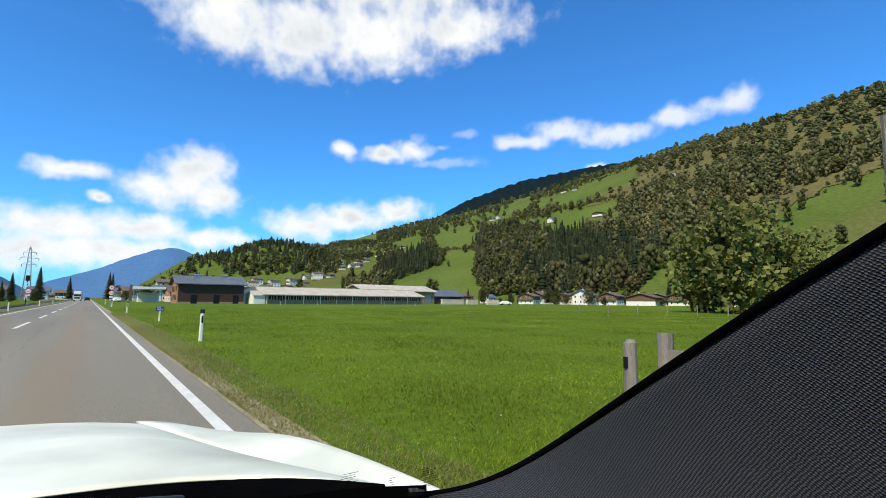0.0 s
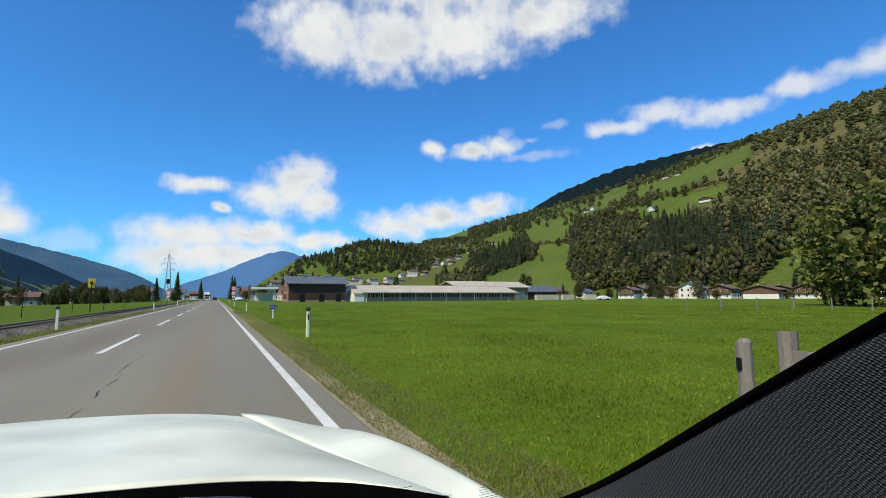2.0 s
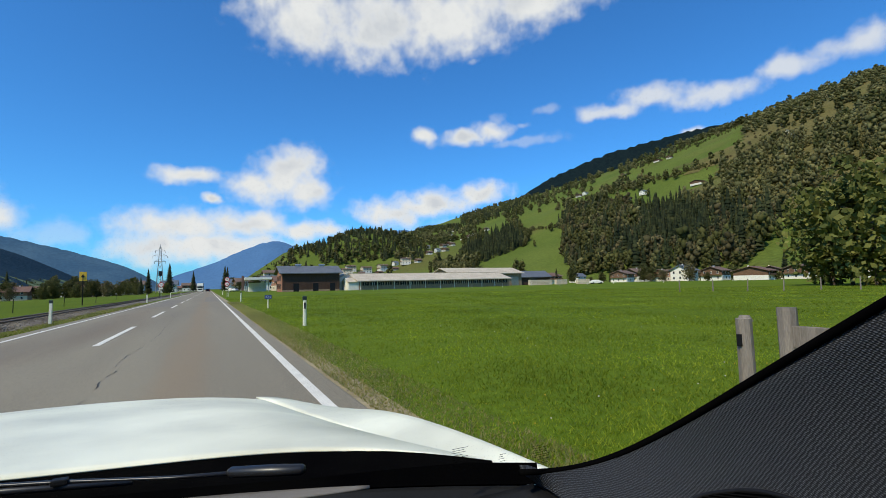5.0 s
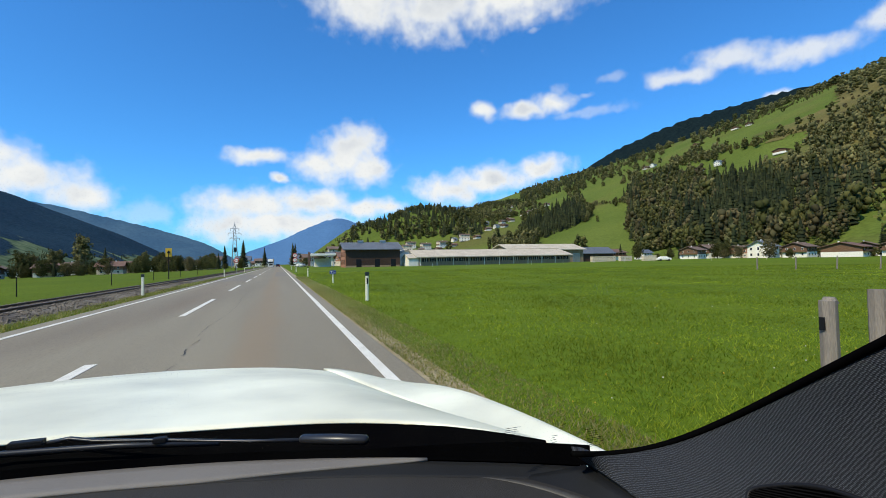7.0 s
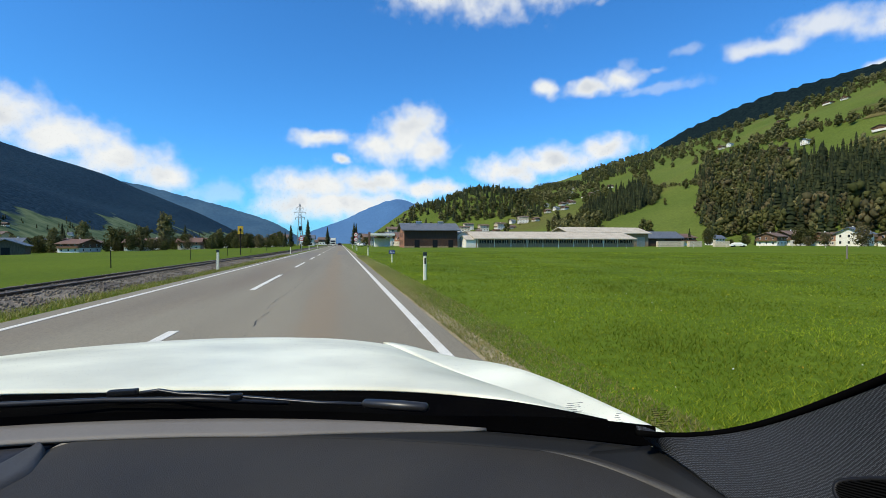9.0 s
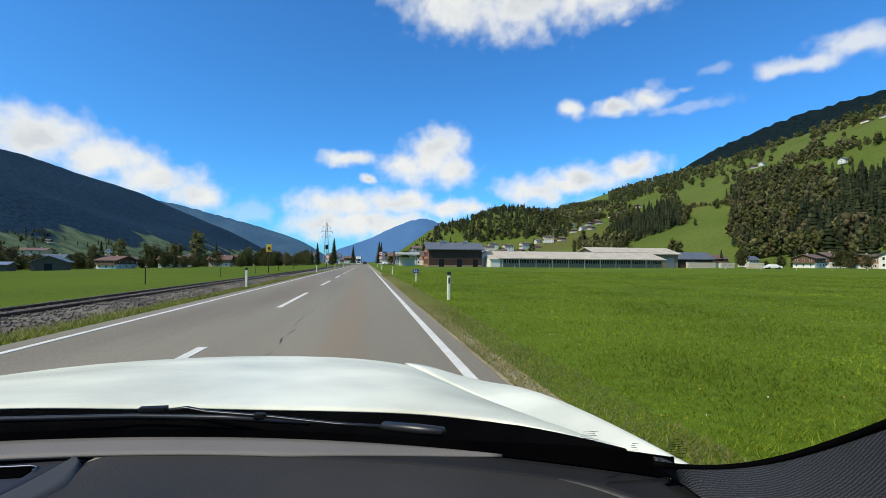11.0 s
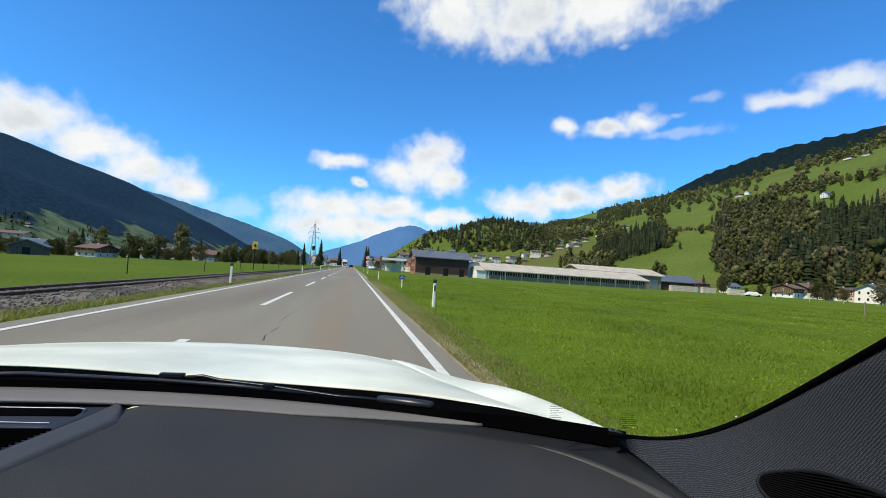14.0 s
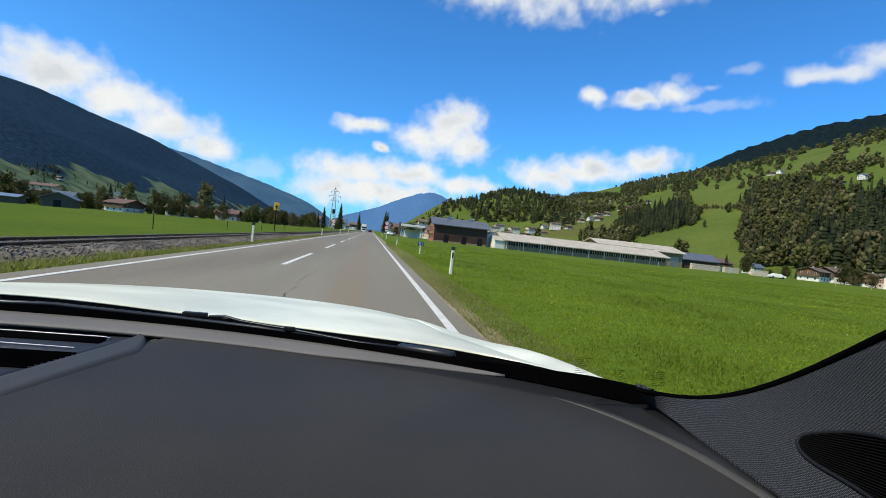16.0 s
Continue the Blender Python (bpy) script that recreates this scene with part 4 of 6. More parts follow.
M_BROWNROOF = paint("brown_tile_roof", (0.12, 0.075, 0.055), (0.19, 0.125, 0.09), 0.8, 0.85, 0.4, 7, dist=0.03)
M_CREAM = paint("cream_render", (0.60, 0.49, 0.34), (0.66, 0.55, 0.40), 0.8, 0.9, 0.2, 15)
M_BRICK = paint("brick_gable", (0.30, 0.13, 0.075), (0.40, 0.19, 0.11), 0.9, 0.9, 0.5, 9, dist=0.02)
M_PANE = paint("window_pane", (0.012, 0.016, 0.02), (0.03, 0.036, 0.045), 0.5, 0.12, 0.0, 2)
M_GREYWALL = paint("grey_panel_wall", (0.27, 0.195, 0.12), (0.34, 0.25, 0.16), 0.5, 0.8, 0.3, 6, stretch=(3, 3, 0.3), dist=0.02, spec=0.1)
M_STEEL = paint("galvanised_steel", (0.34, 0.35, 0.36), (0.46, 0.47, 0.48), 2, 0.45, 0.1, 30, metal=0.8)


def add_window(house, x, y, z, w, h, face):
    """A framed window on a wall: face is the side that it looks to, '-x', '+x' or '-y'."""
    d = 0.06
    if face == "-y":
        f, g = (x - w / 2, x + w / 2, y - d, y + 0.02, z, z + h), (x - w / 2 + 0.1, x + w / 2 - 0.1, y - d - 0.01, y - 0.02, z + 0.1, z + h - 0.1)
    else:
        s = -1 if face == "-x" else 1
        f = (min(x + s * d, x - s * 0.02), max(x + s * d, x - s * 0.02), y - w / 2, y + w / 2, z, z + h)
        g = (min(x + s * (d + 0.01), x + s * 0.02), max(x + s * (d + 0.01), x + s * 0.02), y - w / 2 + 0.1, y + w / 2 - 0.1, z + 0.1, z + h - 0.1)
    win = part("window", box(*f), M_WHITEWALL, house)
    part("pane", box(*g), M_PANE, win, "dark window glass")


def chalet(name, label, w, d, h, rise, wall, upper, roof, along="x", balcony=True, storeys=2):
    """A house whose ridge runs along x or y; its middle is at the origin. The gable end carries the balcony."""
    house = thing(name, label, "house")
    x0, x1, y0, y1 = -w / 2, w / 2, -d / 2, d / 2
    split = h * (0.52 if upper is not wall else 1.0)
    if upper is wall:
        part("wall", gable_wall(x0, x1, y0, y1, h, rise, along), wall, house)
    else:
        part("wall", box(x0 - 0.02, x1 + 0.02, y0 - 0.02, y1 + 0.02, 0, split), wall, house)
        bm = gable_wall(x0, x1, y0, y1, h - split, rise, along)
        bmesh.ops.translate(bm, verts=bm.verts, vec=(0, 0, split))
        part("upper_wall", bm, upper, house, "timber upper storey")
    part("roof", gable_roof(x0, x1, y0, y1, h, rise, 1.1, along, 0.28), roof, house)
    chimney = part("chimney", box(w * 0.12, w * 0.12 + 0.7, d * 0.1, d * 0.1 + 0.7, h + rise * 0.3, h + rise + 0.9, 0.03), M_WHITEWALL, house)
    part("chimney_cap", box(w * 0.12 - 0.1, w * 0.12 + 0.8, d * 0.1 - 0.1, d * 0.1 + 0.8, h + rise + 0.92, h + rise + 1.0), M_SLATE, chimney)
    step = h / storeys
    for k in range(storeys):
        z = k * step + step * 0.34
        for a in (-0.32, 0.0, 0.32):
            add_window(house, x0 - 0.02, a * d, z, 1.1, step * 0.48, "-x")
            add_window(house, a * w, y0 - 0.02, z, 1.1, step * 0.48, "-y")
    if balcony:
        zb = split
        b = part("balcony", box(x0 - 1.2, x0 + 0.0, y0, y1, zb - 0.12, zb + 0.03), M_WOOD, house, "timber balcony")
        part("railing", box(x0 - 1.2, x0 - 1.12, y0, y1, zb + 0.03, zb + 0.95), M_WOOD, b)
    return house


# ---- barn and sheds across the meadow ----
def build_barn():
    barn = thing("barn", "dark brown boarded barn with a slate-grey roof and lit brick gable", "barn", place=(18.2, 138, 0))
    part("wall", gable_wall(0.05, 16, 0, 11, 5.3, 1.9), M_BROWNWOOD, barn)
    part("gable", gable_wall(-0.12, 0.05, 0.1, 10.9, 5.2, 1.85), M_BRICK, barn, "reddish brick gable end")
    roof = part("roof", gable_roof(0, 16, 0, 11, 5.3, 1.9, 0.9), M_SLATE, barn, "slate-grey metal roof")
    for x in (4.4, 11.2):
        v = part("roof_vent", box(x, x + 1.5, 5.1, 5.9, 7.3, 7.75, 0.04), M_STEEL, roof)
        part("vent_hood", gable_roof(x, x + 1.5, 5.1, 5.9, 7.77, 0.2, 0.15, "x", 0.05), M_STEEL, v)
    for y in (2.2, 4.6, 7.0, 9.2):
        for z in (0.9, 3.1):
            part("window", box(-0.17, -0.1, y - 0.45, y + 0.45, z, z + 1.4), M_BLACK, barn)
    for x in (3.0, 8.4, 13.2):
        part("plank_door", box(x, x + 1.5, -0.07, 0.02, 0, 2.3), M_BLACK, barn)
    part("plinth", box(0, 16.04, -0.06, 11.04, 0, 0.5), M_GREYWALL, barn)
    for k in range(54):
        x = 0.1 + 0.295 * k
        part("board", box(x, x + 0.2, -0.035, 0.0, 0.5, 5.25), M_BROWNWOOD, barn)
    return barn


def build_long_shed():
    shed = thing("long_shed", "long low whitish shed with a grey pitched roof and window band", "shed", place=(39.2, 135, 0), turn=3)
    part("wall", gable_wall(0, 54, 0, 15, 2.7, 2.0), M_GREYWALL, shed, "pale grey panelled wall")
    roof = part("roof", gable_roof(0, 54, 0, 15, 2.7, 2.0, 0.9), M_GREYROOF, shed, "weathered beige-grey roof")
    part("ridge", box(-0.9, 54.9, 7.3, 7.7, 4.92, 5.06), M_GREYROOF, roof)
    for k in range(22):
        x = 1.0 + 2.4 * k
        w = part("window", box(x, x + 2.0, -0.05, 0.03, 1.25, 2.3), M_BLACK, shed, "dark strip window")
        for q in (0.62, 1.3):
            part("glazing_bar", box(x + q, x + q + 0.08, -0.09, -0.05, 1.25, 2.3), M_WHITEWALL, w)
    for k in range(10):
        part("wall_post", box(5.3 * k + 0.3, 5.3 * k + 0.5, -0.12, 0.0, 0, 2.75), M_WHITEWALL, shed)
    part("white_gable", gable_wall(-0.15, 0.0, 0.3, 14.7, 2.65, 1.9), M_WHITEWALL, shed, "white gable end")
    lean = part("porch", gable_wall(-3.2, -0.2, 0, 6, 2.4, 1.2, "x"), M_WHITEWALL, shed, "small white annex")
    part("porch_roof", gable_roof(-3.2, -0.2, 0, 6, 2.4, 1.2, 0.3, "x", 0.1), M_GREYROOF, lean)
    return shed


build_barn()
build_long_shed()
hall = thing("rear_hall", "taller pale hall with a light roof behind the long shed", "shed", place=(78, 152, 0), turn=3)
part("wall", gable_wall(0, 32, 0, 14, 4.9, 2.0), M_GREYWALL, hall)
part("roof", gable_roof(0, 32, 0, 14, 4.9, 2.0, 0.9), M_GREYROOF, hall)
for k in range(6):
    part("gate", box(2 + 5 * k, 5.4 + 5 * k, -0.08, 0.02, 0, 3.4), M_STEEL, hall)
link = thing("link_shed", "low white building between barn and shed", "shed", place=(34.6, 141, 0))
part("wall", gable_wall(0, 5, 0, 9, 3.6, 1.3, "y"), M_WHITEWALL, link)
part("roof", gable_roof(0, 5, 0, 9, 3.6, 1.3, 0.5, "y"), M_GREYROOF, link)
add_window(link, 2.5, 0, 1.2, 1.4, 1.2, "-y")
hut = thing("field_barn", "dark brown field barn with a grey roof", "barn", place=(112, 160, 0), turn=-4)
part("wall", gable_wall(0, 16, 0, 9, 3.4, 2.2), M_BROWNWOOD, hut)
part("roof", gable_roof(0, 16, 0, 9, 3.4, 2.2, 0.8), M_SLATE, hut)
part("door", box(6, 9, -0.07, 0.02, 0, 2.8), M_OLDWOOD, hut)

# ---- houses ----
PROTO = [
    chalet("chalet", "white and brown timber chalet with a wide roof", 11, 13, 6.4, 2.3, M_WHITEWALL, M_WOOD, M_BROWNROOF, "x"),
    chalet("house", "white rendered house with a dark roof", 10, 11, 6.2, 2.8, M_WHITEWALL, M_WHITEWALL, M_SLATE, "x", False),
    chalet("house", "cream rendered house with a brown roof and balcony", 14, 12, 7.0, 2.6, M_CREAM, M_CREAM, M_BROWNROOF, "x"),
    chalet("farmhouse", "brown timber farmhouse with a low reddish roof", 18, 12, 5.2, 2.4, M_WHITEWALL, M_WOOD, M_REDROOF, "y", True),
    chalet("apartment_house", "pale four-storey apartment house with a flat-pitched roof", 16, 12, 11, 1.6, M_WHITEWALL, M_CREAM, M_BROWNROOF, "x", True, 4),
    chalet("house", "house with brick-red walls and red tiled roof", 13, 11, 5.0, 2.4, M_CREAM, M_BRICK, M_REDROOF, "x", False),
]


def at_slope(x, y):
    return float(height(x, y))


def settle():
    """Places the houses round the valley: kind, x, y, turn. Each stands level, cut a little into its slope."""
    spots = [
        (0, 214, 190, -8), (3, 180, 226, 90), (0, 208, 168, 5), (1, 200, 150, 12), (3, 222, 142, 80), (0, 196, 132, 8), (3, 190, 112, 100), (0, 214, 108, 0), (1, 222, 86, 15), (5, 206, 156, -5), (0, 190, 178, 14), (3, 224, 160, 85), (3, 205, 74, 95), (2, 190, 62, -5), (0, 214, 48, 10), (1, 228, 30, 0), (0, 230, 128, 20), (1, 232, 182, 4),
        (3, 184, 262, 100), (1, 222, 246, 0), (0, 236, 262, 12),
        (1, 650, 330, 10),
        (0, 420, 820, 10), (1, 460, 900, 0), (0, 380, 760, 20), (1, 520, 1010, 5), (0, 600, 1150, 0), (1, 440, 1040, 10), (0, 660, 1300, 0), (0, 330, 690, 15), (1, 360, 640, 0),
        (4, 172, 770, 8), (4, 205, 776, -6), (4, 236, 770, 5), (4, 262, 760, 12), (1, 190, 752, 0), (1, 288, 770, 10), (0, 222, 750, -12), (4, 300, 752, -8), (1, 150, 760, 8), (0, 250, 744, 20), (5, 276, 742, 5), (4, 218, 800, 0), (0, 318, 740, 10),
        (5, 30, 215, 6), (1, 26, 262, -4), (0, 18, 300, 8), (4, 40, 330, 0), (1, 14, 350, 5), (5, 24, 400, 0), (0, 52, 260, 10), (1, 60, 380, 0), (0, 15, 470, 0), (1, 34, 520, 0), (1, 70, 470, 8), (0, 90, 500, 0),
        (5, -58, 232, -6), (0, -86, 246, 8), (0, -104, 262, 80), (0, -36, 300, 4), (1, -22, 340, 0), (5, -28, 410, 6), (0, -16, 470, 0), (1, -130, 250, 12), (0, -118, 236, 60), (0, -150, 240, 85), (4, -176, 300, 5), (0, -186, 250, 10), (1, -70, 330, 0), (0, -210, 280, 5), (1, -240, 310, 0), (0, -60, 420, 0), (1, -14, 560, 0), (5, -30, 600, 0), (0, -140, 330, 80),
    ]
    spots = [(k, x * 1.3, y + 75, t) if x < -40 and y < 340 else (k, x, y, t) for k, x, y, t in spots]
    spots += [(3, -101, 214, 80), (3, -83, 222, 100), (5, -64, 226, 5), (5, -42, 244, 0), (1, -120, 208, 8), (0, -112, 232, 80)]
    spots += [(0, -560, 620, 8), (1, -575, 700, 0), (0, -545, 900, 12), (0, -590, 1000, 0), (1, -560, 1150, 5), (0, -600, 820, 0), (0, -540, 760, 0), (1, -555, 540, 6)]
    # farms and chalets up the hillside, by bearing and elevation from the road
    for kind, az, el, turn in ((0, 52.4, 13.0, 10), (3, 51.2, 12.8, 85), (0, 42.6, 9.7, 0), (1, 43.3, 9.9, 8), (0, 29.5, 5.5, 12), (1, 30.2, 5.7, 0), (3, 28.9, 5.3, 95), (0, 35.0, 6.5, 6), (3, 34.3, 6.4, 80), (0, 24.6, 3.6, 0), (1, 25.6, 3.9, 10), (0, 31.6, 6.3, -6), (0, 47.8, 8.9, 8), (1, 49.6, 9.4, 0), (3, 55.0, 9.9, 90), (0, 47.6, 11.6, 4), (1, 24.4, 7.2, 0), (0, 26.3, 7.4, 10), (0, 27.4, 7.5, 0), (3, 63.5, 12.0, 85)):
        q = np.arange(200, 1500, 4.0)
        up = np.nonzero(height(q * math.sin(radians(az)), q * math.cos(radians(az))) > q * math.tan(radians(el)))[0]
        r = float(q[up[0]]) if len(up) else 900
        spots.append((kind, r * math.sin(radians(az)), r * math.cos(radians(az)), turn))
    rng = random.Random(3)
    used = set()
    for kind, x, y, turn in spots:
        lift = at_slope(x, y) - (0.6 if at_slope(x, y) > 2 else 0)
        m = pose(x, y, lift, 0, 0, turn) @ Matrix.Scale(.82 if (150 < x < 240 or -130 < x < -40) and y < 270 else 1.0, 4)
        if kind not in used:
            PROTO[kind].matrix_basis = m
            used.add(kind)
        else:
            copy_thing(PROTO[kind], m)


settle()


# ---- woods ----
def icosa(n):
    bm = bmesh.new()
    bmesh.ops.create_icosphere(bm, subdivisions=n, radius=1.0)
    v = np.array([q.co[:] for q in bm.verts])
    f = np.array([[q.index for q in g.verts] for g in bm.faces])
    bm.free()
    return v, f


ICO_V, ICO_F = icosa(1)


def leafy(rng, leaves, size, height_, width):
    """One broadleaf crown: knobbly lobes with leaf sprays lying over them. Triangles only; unit metres."""
    V, Fc = [], []
    lobes = []
    for k in range(11):
        h, a = (k + .5) / 11, k * 2.4 + rng.uniform(-.5, .5)
        r = width * .34 * (1 - abs(h - .42) ** 1.6 * 1.6) * rng.uniform(.5, 1.05)
        lobes.append((np.array([r * math.cos(a), r * math.sin(a), height_ * (.16 + .74 * h)]), rng.uniform(.5, .8)))
    n = 0
    for c, s in lobes:
        v = ICO_V * [width * .34 * s, width * .34 * s, height_ * .22 * s] * rng.uniform(.4, 1.25, (len(ICO_V), 1)) + c
        V.append(v), Fc.append(ICO_F + n)
        n += len(v)
    for _ in range(leaves):
        c, s = lobes[rng.randint(len(lobes))]
        d = rng.normal(size=3)
        d /= np.linalg.norm(d)
        p = c + d * [width * .38 * s, width * .38 * s, height_ * .26 * s] * rng.uniform(.75, 1.3)
        d = d + rng.normal(size=3) * .45
        a = np.cross(d, rng.normal(size=3))
        a /= np.linalg.norm(a)
        b = np.cross(a, d)
        b /= np.linalg.norm(b)
        s2 = size * rng.uniform(.6, 1.4)
        V.append(np.array([p - a * s2, p + b * s2 * .8, p + a * s2, p - b * s2 * .8]))
        Fc.append(np.array([[0, 1, 2], [0, 2, 3]]) + n)
        n += 4
    return np.concatenate(V), np.concatenate(Fc)


def spruce(rng, tiers, height_, width):
    """One spruce: ragged drooping tiers that narrow to a tip."""
    V, Fc, n = [], [], 0
    for k in range(tiers):
        z0 = height_ * (.06 + .94 * k / tiers)
        z1 = min(height_, z0 + height_ * 1.9 / tiers)
        r = width * .5 * (1 - (k / tiers)) ** .85 + .02 * width
        seg = 8
        a = np.arange(seg) * 2 * np.pi / seg + rng.uniform(0, 6)
        rr = r * rng.uniform(.65, 1.15, seg)
        ring = np.stack([rr * np.cos(a), rr * np.sin(a), z0 + rng.uniform(-.03, .03, seg) * height_], 1)
        V.append(np.concatenate([ring, [[0, 0, z1]]]))
        Fc.append(np.array([[i, (i + 1) % seg, seg] for i in range(seg)]) + n)
        n += seg + 1
    return np.concatenate(V), np.concatenate(Fc)


rw = np.random.RandomState(5)
BROAD = [leafy(rw, 110, .55, h, w) for h, w in ((14, 8.5), (16, 8), (12, 9), (15, 7), (11, 7.5), (17, 9), (13, 8), (10, 8.5), (15, 9.5))]
BROAD_FAR = [leafy(rw, 18, 1.5, 14, 12) for _ in range(5)]
SPRUCE = [spruce(rw, 9, h, w) for h, w in ((21, 7.0), (18, 6.6), (23, 7.4), (15, 6.2), (20, 8.0), (12, 5.6), (22, 6.0))]
SPRUCE_FAR = [spruce(rw, 4, 19, 8) for _ in range(3)]


def plant(name, label, material, spots, kinds, rng, lo=.7, hi=1.25):
    """Many far trees as one mesh; each spot is x, y, scale."""
    V, Fc, n = [], [], 0
    base = height(np.array([q[0] for q in spots]), np.array([q[1] for q in spots])).tolist() if spots else []
    for (x, y, s), gz in zip(spots, base):
        v, f = kinds[rng.randint(len(kinds))]
        a = rng.uniform(0, 6.28)
        ca, sa_ = math.cos(a), math.sin(a)
        k = s * rng.uniform(lo, hi)
        w = v * [k, k, k * rng.uniform(.85, 1.2)]
        w = np.stack([w[:, 0] * ca - w[:, 1] * sa_, w[:, 0] * sa_ + w[:, 1] * ca, w[:, 2]], 1) + [x, y, gz - 0.5]
        V.append(w), Fc.append(f + n)
        n += len(v)
    if not V:
        return None
    return tagged(raw(name, np.concatenate(V), np.concatenate(Fc), material), label, "woods", kind="stuff")


def within(u, v, loop):
    hit = False
    for (a, b), (c, d) in zip(loop, loop[1:] + loop[:1]):
        if (b > v) != (d > v) and u < (c - a) * (v - b) / (d - b) + a:
            hit = not hit
    return hit


# open pastures and the thick woods of the hillside, by bearing and elevation over the road
PASTURES = [
    [(29, 0), (30.5, 2.0), (32.3, 2.9), (36.2, 4.2), (37, 5.8), (40.8, 5.9), (40, 3.2), (41.5, 1.2), (41.5, 0)],
    [(35.4, 7.8), (41, 8.4), (39.8, 6.8), (36.2, 6.3)],
    [(45.5, 9.5), (50, 10.1), (57, 11.5), (57, 10.2), (52, 8.6), (47.9, 8.9)],
    [(46.3, 10.8), (50, 12.6), (54.8, 14.2), (59.5, 15.4), (59.5, 13.6), (55, 12.3), (49.5, 11.3)],
    [(41.5, 9.3), (45, 10.6), (45.4, 10.0), (42, 8.8)],
    [(43.5, 11.2), (46.5, 12.3), (48, 12.4), (46, 11.2)],
    [(23.6, 3.0), (27, 4.7), (28.9, 6.0), (27.5, 2.8)],
    [(10.5, 0), (11, 2.2), (18, 2.9), (24.5, 3.0), (26, 0)],
    [(23.0, 7.0), (23.7, 7.7), (28.4, 8.2), (28.6, 7.3)],
    [(29.5, 6.6), (32.5, 7.6), (35, 7.6), (33, 6.4)],
    [(58, 0), (58.5, 1.2), (62, 3.0), (66, 5.3), (70, 7.6), (73, 9.2), (79, 11.6), (84, 12.4), (84, 0)],
]
BELT = [(27.6, 3.0), (34.6, 6.3), (36.2, 4.4), (32.5, 2.4)]
THICK = [(40.2, 2.6), (40.6, 7.6), (45.5, 9.0), (47.8, 8.6), (52, 8.0), (54.5, 7.2), (58, 6.4), (62, 6.0), (61, 3.4), (58, 0.4), (42, 0.2)]


def woods_at(x, y, z, n, rng):
    """What grows at a spot of the right-hand slope: '' for open pasture."""
    az, far_ = math.degrees(math.atan2(x, y)), math.hypot(x, y)
    lo, hi = (math.degrees(math.atan2(z + q, far_)) for q in (-1, 9))
    k = rng.rand()
    if any(within(az, lo, p) or within(az, hi, p) for p in PASTURES):
        return "leaf" if k < .012 else ""
    if x < 420 and 700 < y < 1500 and az < 24:
        if z < 10 or (x < 190 and n > 0.05):
            return ""
        return "conifer" if k < .42 + .6 * n else ("leaf" if k < .92 else "olive")
    if lo < .55:
        return ""
    if within(az, lo, BELT):
        return "conifer"
    if within(az, lo, THICK):
        return "conifer" if k < (.22 if az < 49 else .58) + .45 * n else ("leaf" if k < .74 else ("olive" if k < .84 else "autumn"))
    if az > 53 and lo > 5.2:
        if lo > 14.2 or n > .3:
            return "olive" if k < .30 else ("leaf" if k < .48 else "")
        return "olive" if k < .05 else ("scrub" if k < .40 else "")
    if az > 36:
        return ("leaf" if k < .24 else ("olive" if k < .46 else ("conifer" if k < .53 else ""))) if n > -.2 else ("leaf" if k < .10 else ("olive" if k < .16 else ""))
    if lo > 6.2:
        return "conifer" if k < .40 + .5 * n else ("leaf" if k < .86 else "olive")
    if az > 21.5 and lo > 2:
        return "leaf" if k < .22 + .3 * n else ("olive" if k < .36 else "")
    return "leaf" if k < .5 else "olive"


